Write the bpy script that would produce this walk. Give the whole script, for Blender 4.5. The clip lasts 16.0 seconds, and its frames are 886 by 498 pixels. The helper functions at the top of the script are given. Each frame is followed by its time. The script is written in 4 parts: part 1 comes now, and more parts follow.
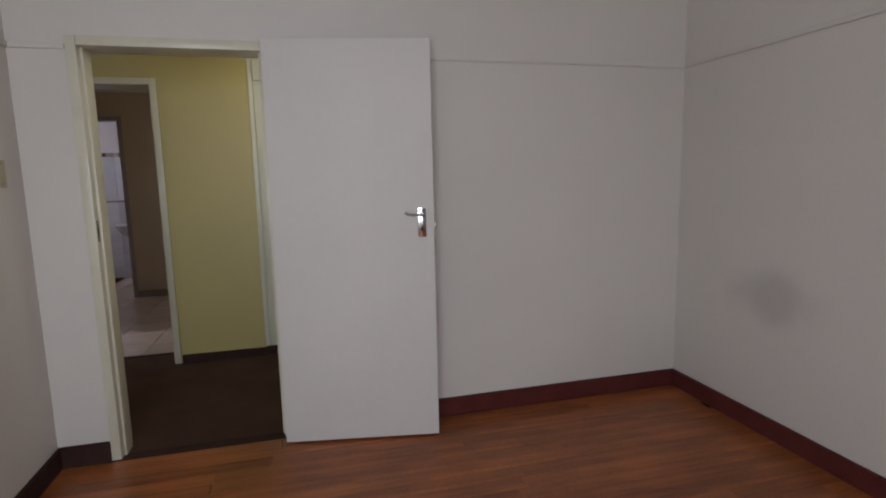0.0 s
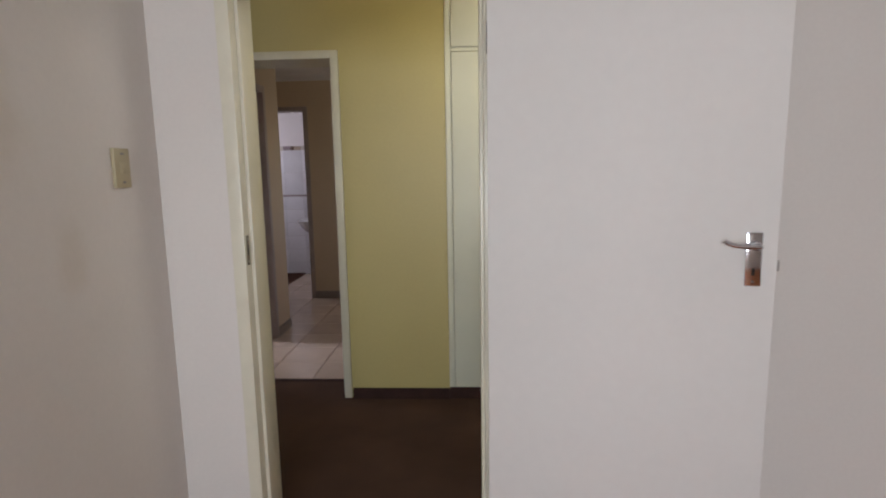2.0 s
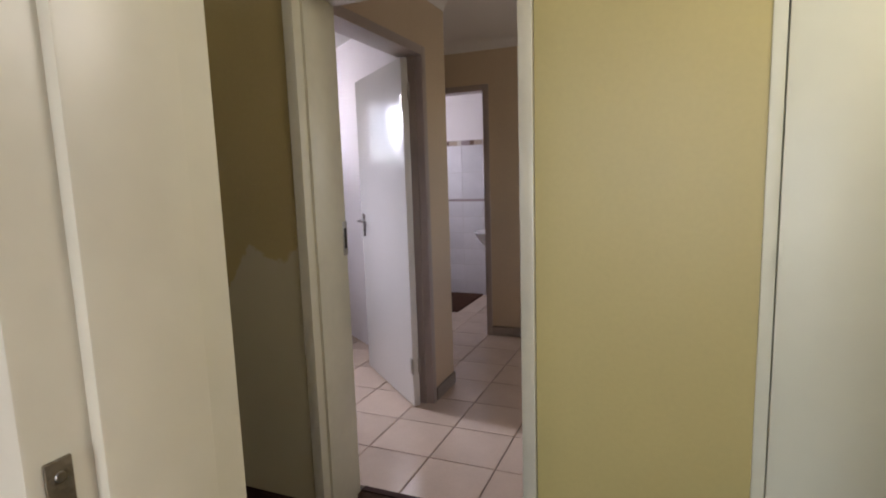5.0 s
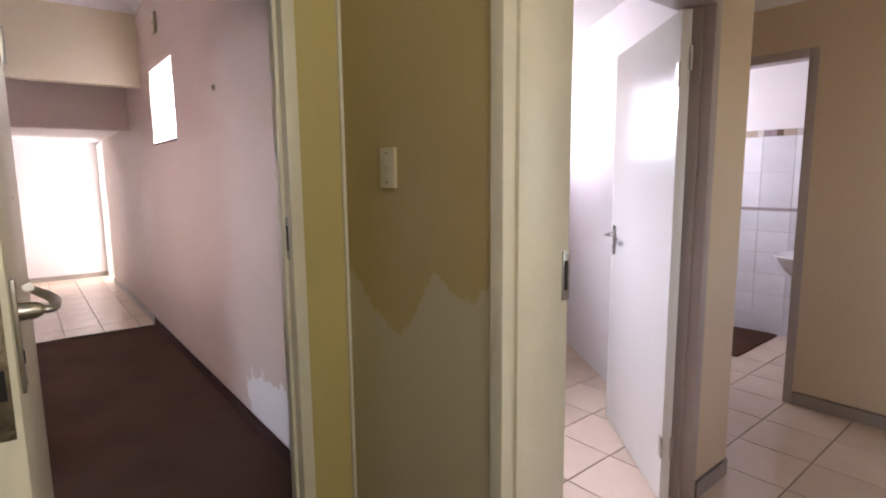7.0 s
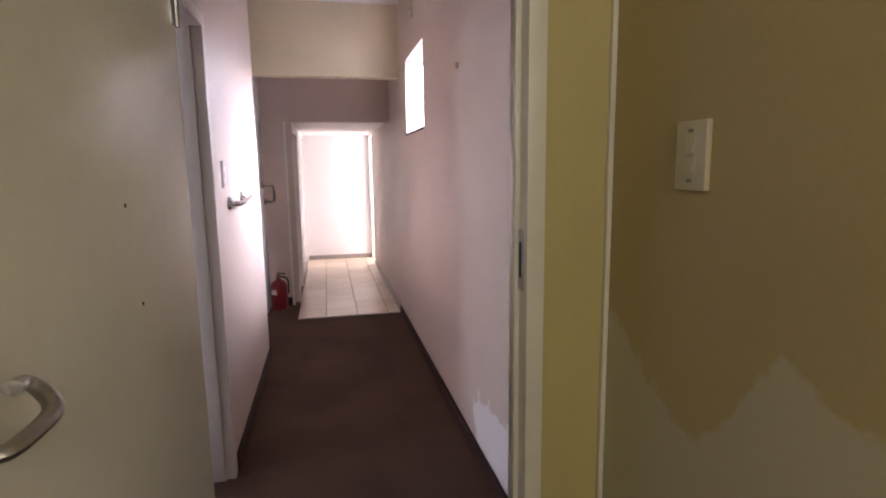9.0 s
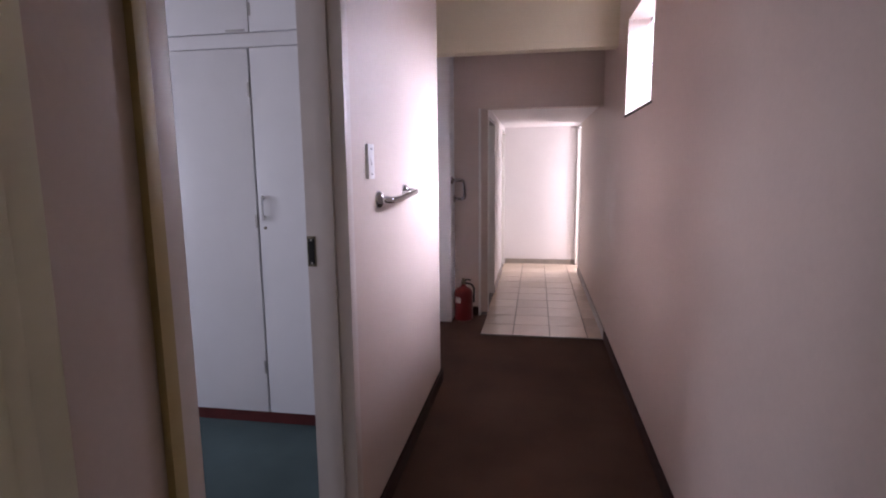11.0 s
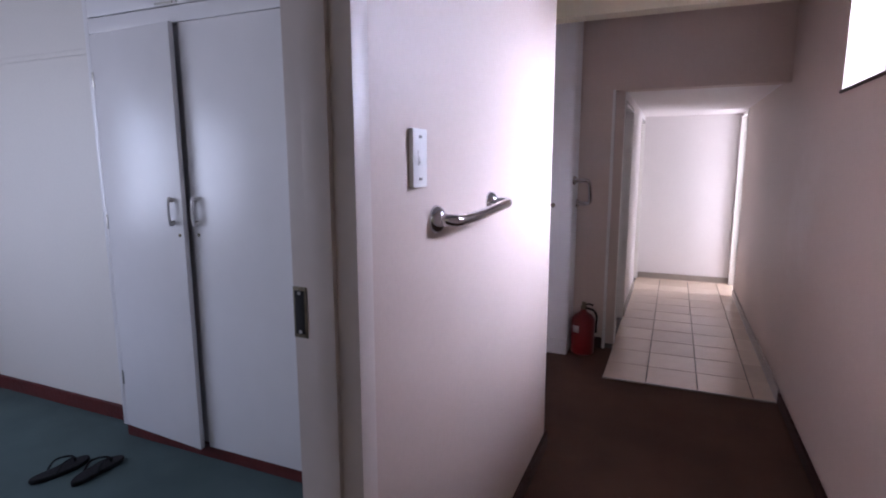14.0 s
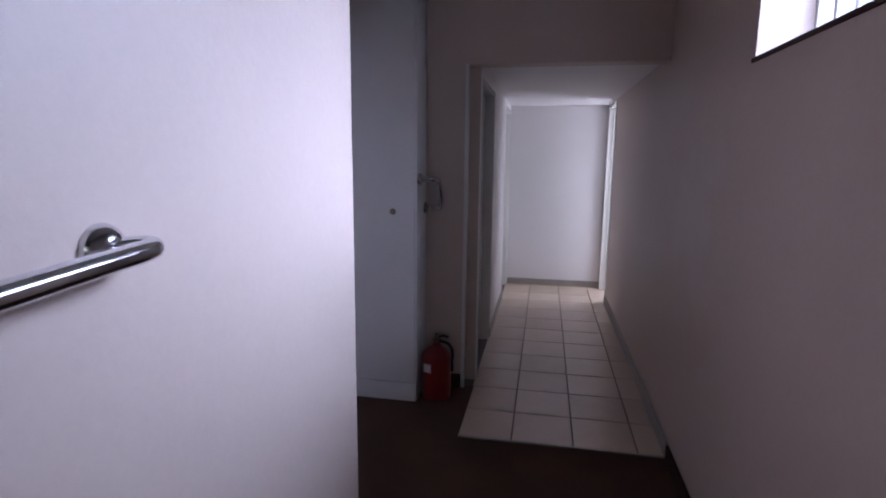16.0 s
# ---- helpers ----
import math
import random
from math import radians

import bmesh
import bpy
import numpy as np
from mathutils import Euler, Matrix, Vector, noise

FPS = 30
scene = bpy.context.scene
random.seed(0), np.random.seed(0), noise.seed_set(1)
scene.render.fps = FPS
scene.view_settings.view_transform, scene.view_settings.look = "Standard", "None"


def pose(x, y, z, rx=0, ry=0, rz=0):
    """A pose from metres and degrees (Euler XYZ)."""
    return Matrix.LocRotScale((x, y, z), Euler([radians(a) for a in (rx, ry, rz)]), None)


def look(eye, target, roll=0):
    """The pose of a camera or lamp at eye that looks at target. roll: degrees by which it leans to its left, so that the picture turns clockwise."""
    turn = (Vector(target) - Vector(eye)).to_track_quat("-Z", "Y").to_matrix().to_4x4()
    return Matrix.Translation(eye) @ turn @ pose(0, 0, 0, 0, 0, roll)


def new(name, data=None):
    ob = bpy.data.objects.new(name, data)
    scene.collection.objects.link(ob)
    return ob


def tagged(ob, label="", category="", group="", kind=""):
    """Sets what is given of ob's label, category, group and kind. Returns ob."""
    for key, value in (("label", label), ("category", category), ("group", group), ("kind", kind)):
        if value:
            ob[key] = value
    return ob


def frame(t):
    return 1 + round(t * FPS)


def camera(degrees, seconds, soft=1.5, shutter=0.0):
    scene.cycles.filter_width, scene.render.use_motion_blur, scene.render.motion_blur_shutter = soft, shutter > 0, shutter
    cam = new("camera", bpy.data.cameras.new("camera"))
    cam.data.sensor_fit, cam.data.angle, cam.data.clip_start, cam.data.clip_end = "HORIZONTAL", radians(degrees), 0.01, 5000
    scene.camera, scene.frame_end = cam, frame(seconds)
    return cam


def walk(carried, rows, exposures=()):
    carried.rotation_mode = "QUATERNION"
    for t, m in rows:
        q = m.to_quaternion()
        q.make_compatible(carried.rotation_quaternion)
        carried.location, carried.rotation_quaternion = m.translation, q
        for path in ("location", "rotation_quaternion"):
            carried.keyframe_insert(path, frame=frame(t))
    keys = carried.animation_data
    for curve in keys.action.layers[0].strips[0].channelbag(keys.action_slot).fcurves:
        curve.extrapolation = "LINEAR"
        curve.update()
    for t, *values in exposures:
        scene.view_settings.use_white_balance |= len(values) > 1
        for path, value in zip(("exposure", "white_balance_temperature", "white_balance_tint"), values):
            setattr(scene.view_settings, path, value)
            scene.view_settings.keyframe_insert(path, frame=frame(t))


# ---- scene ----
cam = camera(79.0, 16.0, soft=2.0)
PATH = [
    (0, (0.681, -2.876, 1.394), (1.175, -0.958, 1.114), -1.3),
    (0.5, (0.645, -2.642, 1.406), (0.924, -0.682, 1.122), -1.3),
    (1, (0.574, -2.364, 1.41), (0.688, -0.388, 1.121), -1.2),
    (1.5, (0.506, -2.043, 1.401), (0.534, -0.064, 1.112), -1.0),
    (2, (0.475, -1.74, 1.409), (0.371, 0.236, 1.12), -1.0),
    (2.5, (0.397, -1.447, 1.427), (0.209, 0.523, 1.137), -1.0),
    (3, (0.344, -1.166, 1.406), (0.097, 0.798, 1.116), -1.2),
    (3.2, (0.331, -1.049, 1.408), (0.044, 0.909, 1.119), -1.4),
    (5.5, (0.049, 0.027, 1.381), (-0.897, 1.769, 1.113), -1.4),
    (6, (0.009, 0.249, 1.397), (-1.139, 1.863, 1.124), -0.9),
    (6.5, (-0.089, 0.388, 1.405), (-1.456, 1.822, 1.125), -0.9),
    (7, (-0.208, 0.483, 1.424), (-1.737, 1.743, 1.15), -0.6),
    (7.5, (-0.322, 0.599, 1.434), (-2.008, 1.637, 1.149), -0.8),
    (8, (-0.437, 0.686, 1.422), (-2.248, 1.484, 1.135), -0.7),
    (8.5, (-0.602, 0.738, 1.431), (-2.482, 1.353, 1.138), -0.8),
    (8.7, (-0.669, 0.75, 1.437), (-2.569, 1.299, 1.138), -0.8),
    (10.8, (-1.554, 0.892, 1.379), (-3.524, 0.712, 1.084), -0.6),
    (11, (-1.624, 0.903, 1.384), (-3.58, 0.61, 1.085), -0.6),
    (11.5, (-1.786, 0.847, 1.374), (-3.694, 0.325, 1.077), -0.6),
    (12, (-1.903, 0.798, 1.383), (-3.76, 0.12, 1.081), -0.5),
    (12.5, (-2.034, 0.814, 1.387), (-3.857, 0.048, 1.082), -0.4),
    (13, (-2.175, 0.859, 1.39), (-3.986, 0.07, 1.079), -0.3),
    (13.5, (-2.305, 0.871, 1.389), (-4.116, 0.083, 1.078), -0.3),
    (14, (-2.457, 0.844, 1.399), (-4.289, 0.108, 1.082), -0.1),
    (14.5, (-2.644, 0.861, 1.385), (-4.517, 0.24, 1.063), 0.1),
    (15, (-2.91, 0.887, 1.384), (-4.815, 0.375, 1.056), 0.3),
    (15.5, (-3.183, 0.851, 1.384), (-5.116, 0.454, 1.059), 0.6),
    (16, (-3.464, 0.886, 1.397), (-5.409, 0.568, 1.057), 0.6),
]
EXPOSURES = [(0.0, -0.15, 6500, 12), (1.5, 0.28, 6550, 12), (3.0, 0.62, 6750, 14), (5.5, 1.08, 6650, 14), (6.5, 1.6, 6650, 15), (8.0, 1.8, 6600, 16), (8.7, 1.6, 6600, 17), (11.0, 0.9, 6350, 23), (12.0, 0.95, 6150, 22), (12.5, 0.78, 6050, 22), (14.0, 0.7, 5850, 20), (15.0, 0.30, 5650, 17), (16.0, -0.27, 5300, 14)]
walk(cam, [(t, look(eye, target, roll)) for t, eye, target, roll in PATH], EXPOSURES)

# light through each opening, in watts; passage and lobby openings are added, unseen
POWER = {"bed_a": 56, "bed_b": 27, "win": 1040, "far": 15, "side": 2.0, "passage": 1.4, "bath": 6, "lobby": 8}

# ---- world and large lights ----
world = bpy.data.worlds.new("world")
scene.world = world
world.use_nodes = True
wn, wl = world.node_tree.nodes, world.node_tree.links
sky = wn.new("ShaderNodeTexSky")
sky.sky_type, sky.sun_disc = "NISHITA", False
sky.sun_elevation, sky.sun_rotation = radians(72), radians(100)
wl.new(sky.outputs[0], wn["Background"].inputs[0])
wn["Background"].inputs[1].default_value = 0.15
sun = new("sun", bpy.data.lights.new("sun", "SUN"))
sun.data.energy, sun.data.angle, sun.data.color = 2.5, radians(0.6), (1, 0.95, 0.88)
sun.matrix_world = look((5, 1, 16), (0, 0, 0))


def area_lamp(name, eye, target, w, h, watts, colour):
    """Light through one opening: an area lamp at or beyond it."""
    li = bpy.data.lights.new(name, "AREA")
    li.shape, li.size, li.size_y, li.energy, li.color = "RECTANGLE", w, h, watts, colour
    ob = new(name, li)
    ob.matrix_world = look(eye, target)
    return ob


area_lamp("daylight_bedroom_one", (0.1, -4.44, 1.5), (0.9, 0, 0.6), 1.2, 1.2, POWER["bed_a"], (0.83, 0.90, 1.0))
area_lamp("daylight_bedroom_two", (-2.4, -3.64, 1.5), (-2.4, 0, 0.3), 1.8, 1.2, POWER["bed_b"], (0.78, 0.84, 1.0))
area_lamp("daylight_corridor_window", (-6.3, 3.2, 2.86), (-6.7, 0, 0.9), 4.4, 1.08, POWER["win"], (0.80, 0.83, 1.0))
area_lamp("daylight_far_doorway", (-9.0, 2.12, 0.98), (-9.0, 0, 0.9), 0.5, 1.75, POWER["far"], (1.0, 0.96, 0.97))
area_lamp("daylight_side_room", (-3.38, 3.2, 1.92), (0, 3.0, 1.4), 1.2, 0.6, POWER["side"], (0.95, 0.92, 1.0))
# fill lamp in an added, unseen opening, brightens the dark passage
area_lamp("passage_fill_light", (0.36, 3.0, 1.5), (-1.2, 3.2, 1.0), 1.0, 1.0, POWER["passage"], (1.0, 0.93, 0.88))
area_lamp("daylight_bathroom", (-3.055, 4.91, 1.7), (0, 4.91, 1.4), 0.8, 0.8, POWER["bath"], (0.88, 0.87, 1.0))
# added lamp for light from the lobby's upper east end; its source is unseen
area_lamp("lobby_added_light", (1.34, 0.8, 2.25), (0, 0.9, 1.6), 0.9, 0.5, POWER["lobby"], (1.0, 0.95, 0.85))

# ---- materials ----


def material(name, colour, rough=0.6, metal=0.0, grain=40.0, depth=0.15, vary=0.08, blotch=1.3, spec=0.5, bump=0.02):
    """A painted or plain surface with variation at two scales and a fine relief."""
    m = bpy.data.materials.new(name)
    m.use_nodes = True
    n, l = m.node_tree.nodes, m.node_tree.links
    b = n["Principled BSDF"]
    co = n.new("ShaderNodeTexCoord")
    big = n.new("ShaderNodeTexNoise")
    big.inputs["Scale"].default_value, big.inputs["Detail"].default_value = blotch, 5
    fine = n.new("ShaderNodeTexNoise")
    fine.inputs["Scale"].default_value, fine.inputs["Detail"].default_value = grain, 4
    l.new(co.outputs["Object"], big.inputs["Vector"])
    l.new(co.outputs["Object"], fine.inputs["Vector"])
    add = n.new("ShaderNodeMath")
    add.operation = "MULTIPLY_ADD"
    l.new(fine.outputs[0], add.inputs[0])
    add.inputs[1].default_value = 0.35
    l.new(big.outputs[0], add.inputs[2])
    ramp = n.new("ShaderNodeValToRGB")
    ramp.color_ramp.elements[0].position, ramp.color_ramp.elements[1].position = 0.42, 0.92
    ramp.color_ramp.elements[0].color = (*[c * (1 - vary) for c in colour], 1)
    ramp.color_ramp.elements[1].color = (*[min(1, c * (1 + vary)) for c in colour], 1)
    l.new(add.outputs[0], ramp.inputs[0])
    l.new(ramp.outputs[0], b.inputs["Base Color"])
    b.inputs["Metallic"].default_value = metal
    b.inputs["Specular IOR Level"].default_value = spec
    rr = n.new("ShaderNodeMapRange")
    rr.inputs["To Min"].default_value, rr.inputs["To Max"].default_value = rough * 0.85, min(1, rough * 1.15)
    l.new(big.outputs[0], rr.inputs["Value"])
    l.new(rr.outputs[0], b.inputs["Roughness"])
    bp = n.new("ShaderNodeBump")
    bp.inputs["Strength"].default_value, bp.inputs["Distance"].default_value = depth, bump
    l.new(fine.outputs[0], bp.inputs["Height"])
    l.new(bp.outputs[0], b.inputs["Normal"])
    return m


def tint_zone(m, colour, centre, radius, strength=0.8, scale=6.0, edge=0.45):
    """A stain or bare patch of its own shape: noise within a soft ellipsoid round a place, mixed over the base colour."""
    n, l = m.node_tree.nodes, m.node_tree.links
    b = n["Principled BSDF"]
    old = b.inputs["Base Color"].links[0].from_socket
    co = n.new("ShaderNodeTexCoord")
    mp = n.new("ShaderNodeMapping")
    mp.vector_type = "TEXTURE"
    mp.inputs["Location"].default_value, mp.inputs["Scale"].default_value = centre, radius
    l.new(co.outputs["Object"], mp.inputs["Vector"])
    ln = n.new("ShaderNodeVectorMath")
    ln.operation = "LENGTH"
    l.new(mp.outputs[0], ln.inputs[0])
    ns = n.new("ShaderNodeTexNoise")
    ns.inputs["Scale"].default_value, ns.inputs["Detail"].default_value = scale, 6
    l.new(co.outputs["Object"], ns.inputs["Vector"])
    ma = n.new("ShaderNodeMath")
    ma.operation = "MULTIPLY_ADD"
    l.new(ns.outputs[0], ma.inputs[0])
    ma.inputs[1].default_value = -1.1
    l.new(ln.outputs["Value"], ma.inputs[2])
    mr = n.new("ShaderNodeMapRange")
    mr.interpolation_type = "SMOOTHSTEP"
    mr.inputs["From Min"].default_value, mr.inputs["From Max"].default_value = 0.45, 0.45 - edge
    mr.inputs["To Max"].default_value = strength
    l.new(ma.outputs[0], mr.inputs["Value"])
    mx = n.new("ShaderNodeMix")
    mx.data_type = "RGBA"
    l.new(mr.outputs[0], mx.inputs["Factor"])
    l.new(old, mx.inputs[6])
    mx.inputs[7].default_value = (*colour, 1)
    l.new(mx.outputs[2], b.inputs["Base Color"])
    return m


def damp_line(m, colour):
    """The wall by the switch: repainted below an uneven brush line, old paint above it."""
    n, l = m.node_tree.nodes, m.node_tree.links
    b = n["Principled BSDF"]
    old = b.inputs["Base Color"].links[0].from_socket
    co = n.new("ShaderNodeTexCoord")
    sp = n.new("ShaderNodeSeparateXYZ")
    l.new(co.outputs["Object"], sp.inputs[0])
    mr = n.new("ShaderNodeMapRange")
    mr.inputs["From Min"].default_value, mr.inputs["From Max"].default_value = -1.957, -1.157
    l.new(sp.outputs[0], mr.inputs["Value"])
    rp = n.new("ShaderNodeValToRGB")
    rp.color_ramp.interpolation = "B_SPLINE"
    stops = ((0, 1.09), (0.12, 1.06), (0.24, 0.98), (0.36, 0.92), (0.46, 0.91), (0.54, 0.98), (0.64, 1.13), (0.70, 1.14), (0.77, 1.085), (0.86, 1.07), (0.93, 1.12), (1, 1.17))
    els = rp.color_ramp.elements
    while len(els) < len(stops):
        els.new(0.5)
    for e, (p, h) in zip(els, stops):
        e.position, e.color = p, (h / 2, h / 2, h / 2, 1)
    l.new(mr.outputs[0], rp.inputs[0])
    ns = n.new("ShaderNodeTexNoise")
    ns.inputs["Scale"].default_value, ns.inputs["Detail"].default_value = 22, 5
    l.new(co.outputs["Object"], ns.inputs["Vector"])
    dbl = n.new("ShaderNodeMath")
    dbl.operation = "MULTIPLY_ADD"
    l.new(rp.outputs[0], dbl.inputs[0])
    dbl.inputs[1].default_value = 2
    wob = n.new("ShaderNodeMath")
    wob.operation = "MULTIPLY_ADD"
    l.new(ns.outputs[0], wob.inputs[0])
    wob.inputs[1].default_value, wob.inputs[2].default_value = 0.09, -0.045
    l.new(wob.outputs[0], dbl.inputs[2])
    sub = n.new("ShaderNodeMath")
    sub.operation = "SUBTRACT"
    l.new(sp.outputs[2], sub.inputs[0])
    l.new(dbl.outputs[0], sub.inputs[1])
    st = n.new("ShaderNodeMapRange")
    st.interpolation_type = "SMOOTHSTEP"
    st.inputs["From Min"].default_value, st.inputs["From Max"].default_value = 0.012, -0.012
    l.new(sub.outputs[0], st.inputs["Value"])
    mx = n.new("ShaderNodeMix")
    mx.data_type = "RGBA"
    l.new(st.outputs[0], mx.inputs["Factor"])
    l.new(old, mx.inputs[6])
    mx.inputs[7].default_value = (*colour, 1)
    l.new(mx.outputs[2], b.inputs["Base Color"])
    return m


def board_material(name):
    """Varnished red-brown softwood boards: long grain, a tone of its own for each board, worn pale streaks."""
    m = material(name, (0.27, 0.088, 0.027), 0.33, grain=60, depth=0.06, vary=0.45, blotch=2.6, spec=0.5)
    n, l = m.node_tree.nodes, m.node_tree.links
    b = n["Principled BSDF"]
    old = b.inputs["Base Color"].links[0].from_socket
    co = n.new("ShaderNodeTexCoord")
    mp = n.new("ShaderNodeMapping")
    mp.inputs["Scale"].default_value = (0.9, 10, 10)
    l.new(co.outputs["Object"], mp.inputs["Vector"])
    ns = n.new("ShaderNodeTexNoise")
    ns.inputs["Scale"].default_value, ns.inputs["Detail"].default_value, ns.inputs["Distortion"].default_value = 1.6, 7, 0.6
    l.new(mp.outputs[0], ns.inputs["Vector"])
    info = n.new("ShaderNodeObjectInfo")
    ad = n.new("ShaderNodeMath")
    ad.operation = "MULTIPLY_ADD"
    l.new(info.outputs["Random"], ad.inputs[0])
    ad.inputs[1].default_value = 0.3
    l.new(ns.outputs[0], ad.inputs[2])
    rp = n.new("ShaderNodeValToRGB")
    els = rp.color_ramp.elements
    els[0].position, els[0].color = 0.35, (0.62, 0.52, 0.48, 1)
    els[1].position, els[1].color = 0.95, (1.55, 1.5, 1.35, 1)
    l.new(ad.outputs[0], rp.inputs[0])
    mx = n.new("ShaderNodeMix")
    mx.data_type, mx.blend_type = "RGBA", "MULTIPLY"
    mx.inputs["Factor"].default_value = 1
    l.new(old, mx.inputs[6])
    l.new(rp.outputs[0], mx.inputs[7])
    l.new(mx.outputs[2], b.inputs["Base Color"])
    return m


def tile_material(name, colour, rough):
    """Glazed ceramic tile, a slight tone of its own for each tile."""
    m = material(name, colour, rough, grain=90, depth=0.02, vary=0.07, blotch=5, spec=0.5, bump=0.004)
    n, l = m.node_tree.nodes, m.node_tree.links
    b = n["Principled BSDF"]
    old = b.inputs["Base Color"].links[0].from_socket
    info = n.new("ShaderNodeObjectInfo")
    mr = n.new("ShaderNodeMapRange")
    mr.inputs["To Min"].default_value, mr.inputs["To Max"].default_value = 0.9, 1.06
    l.new(info.outputs["Random"], mr.inputs["Value"])
    mx = n.new("ShaderNodeMix")
    mx.data_type, mx.blend_type = "RGBA", "MULTIPLY"
    mx.inputs["Factor"].default_value = 1
    l.new(old, mx.inputs[6])
    l.new(mr.outputs[0], mx.inputs[7])
    l.new(mx.outputs[2], b.inputs["Base Color"])
    return m


def carpet_material(name, colour, vary=0.25):
    m = material(name, colour, 1.0, grain=420, depth=0.9, vary=vary, blotch=2.2, spec=0.1, bump=0.006)
    m.node_tree.nodes["Principled BSDF"].inputs["Sheen Weight"].default_value = 0.0
    return m


white_a = material("bedroom_wall_paint", (0.69, 0.655, 0.605), 0.55, grain=70, depth=0.12, vary=0.05, blotch=0.8, bump=0.004)
tint_zone(white_a, (0.38, 0.36, 0.34), (2.95, -0.72, 0.72), (0.2, 0.34, 0.24), 0.45, 3, 0.9)
tint_zone(white_a, (0.45, 0.34, 0.2), (-0.55, -0.62, 1.55), (0.2, 0.13, 0.22), 0.2, 7, 0.7)
tint_zone(white_a, (0.45, 0.34, 0.2), (-0.55, -0.42, 1.2), (0.2, 0.08, 0.14), 0.18, 7, 0.7)
yellow = material("lobby_yellow_paint", (0.50, 0.425, 0.175), 0.45, grain=60, depth=0.12, vary=0.07, blotch=1.2, bump=0.004)
damp = material("lobby_damp_paint", (0.42, 0.33, 0.14), 0.5, grain=60, depth=0.14, vary=0.08, blotch=1.4, bump=0.004)
damp_line(damp, (0.47, 0.42, 0.27))
mauve = material("corridor_wall_paint", (0.56, 0.455, 0.395), 0.5, grain=60, depth=0.14, vary=0.06, blotch=1.0, bump=0.004)
tint_zone(mauve, (0.78, 0.75, 0.74), (-2.78, 1.5, 0.17), (0.52, 0.3, 0.22), 0.85, 9, 0.12)
tint_zone(mauve, (0.72, 0.68, 0.66), (-5.9, 1.5, 1.1), (0.5, 0.3, 0.5), 0.25, 7, 0.9)
tint_zone(mauve, (0.74, 0.70, 0.68), (-2.25, 1.5, 1.2), (0.10, 0.3, 0.5), 0.4, 6, 0.7)
cream = material("passage_cream_paint", (0.61, 0.49, 0.35), 0.5, grain=60, depth=0.12, vary=0.06, bump=0.004)
side_white = material("side_room_paint", (0.74, 0.70, 0.70), 0.5, grain=60, depth=0.1, vary=0.04, bump=0.004)
ceil_mat = material("ceiling_paint", (0.78, 0.76, 0.74), 0.8, grain=30, depth=0.1, vary=0.03)
gloss_white = material("gloss_white_enamel", (0.74, 0.72, 0.69), 0.19, grain=30, depth=0.04, vary=0.012, blotch=0.7, bump=0.006)
satin_white = material("satin_white_enamel", (0.72, 0.70, 0.66), 0.6, grain=30, depth=0.04, vary=0.04, blotch=1.5, spec=0.3, bump=0.006)
frame_cream = material("cream_frame_enamel", (0.66, 0.63, 0.50), 0.32, grain=26, depth=0.12, vary=0.07, blotch=4, bump=0.006)
frame_mauve = material("grey_frame_enamel", (0.57, 0.50, 0.45), 0.4, grain=26, depth=0.12, vary=0.06, blotch=4, bump=0.006)
frame_grey = material("brown_grey_frame_enamel", (0.40, 0.34, 0.32), 0.3, grain=26, depth=0.1, vary=0.06, blotch=4, bump=0.006)
cup_white = material("cupboard_white_enamel", (0.70, 0.685, 0.68), 0.33, grain=10, depth=0.05, vary=0.04, blotch=1.6, bump=0.006)
cup_green = material("cupboard_pale_green_enamel", (0.69, 0.69, 0.55), 0.4, grain=10, depth=0.05, vary=0.05, blotch=1.8, bump=0.006)
beam_cream = material("pale_yellow_beam_paint", (0.66, 0.58, 0.41), 0.5, grain=60, depth=0.12, vary=0.05, bump=0.004)
ochre = material("dark_ochre_enamel", (0.36, 0.27, 0.11), 0.4, grain=26, depth=0.12, vary=0.1, blotch=4, bump=0.006)
skirt_red = material("oxblood_skirting_enamel", (0.10, 0.022, 0.02), 0.35, grain=50, depth=0.15, vary=0.25, blotch=9)
skirt_brown = material("dark_brown_skirting_enamel", (0.045, 0.022, 0.018), 0.7, spec=0.15, grain=50, depth=0.15, vary=0.3, blotch=9)
skirt_grey = material("grey_skirting_tile", (0.30, 0.26, 0.23), 0.4, grain=50, depth=0.08, vary=0.1, blotch=7)
board_mat = board_material("varnished_boards")
carpet_brown = carpet_material("brown_carpet", (0.090, 0.052, 0.037))
carpet_green = carpet_material("blue_green_carpet", (0.088, 0.125, 0.125), 0.2)
carpet_mat = carpet_material("brown_bath_mat", (0.09, 0.045, 0.03), 0.2)
tile_mat = tile_material("glazed_beige_tile", (0.60, 0.475, 0.375), 0.22)
wall_tile = tile_material("glazed_white_wall_tile", (0.72, 0.71, 0.74), 0.15)
grout = material("dark_grout", (0.10, 0.085, 0.08), 0.9, grain=120, depth=0.2, vary=0.2)
grout_white = material("white_grout", (0.55, 0.53, 0.52), 0.9, grain=120, depth=0.2, vary=0.1)
chrome = material("polished_chrome", (0.62, 0.62, 0.64), 0.12, 1.0, grain=30, depth=0.02, vary=0.04, blotch=8)
steel = material("worn_aluminium", (0.42, 0.40, 0.37), 0.36, 1.0, grain=80, depth=0.08, vary=0.18, blotch=14)
bare_metal = material("worn_brass_steel", (0.20, 0.17, 0.12), 0.5, 0.9, grain=80, depth=0.2, vary=0.35, blotch=24)
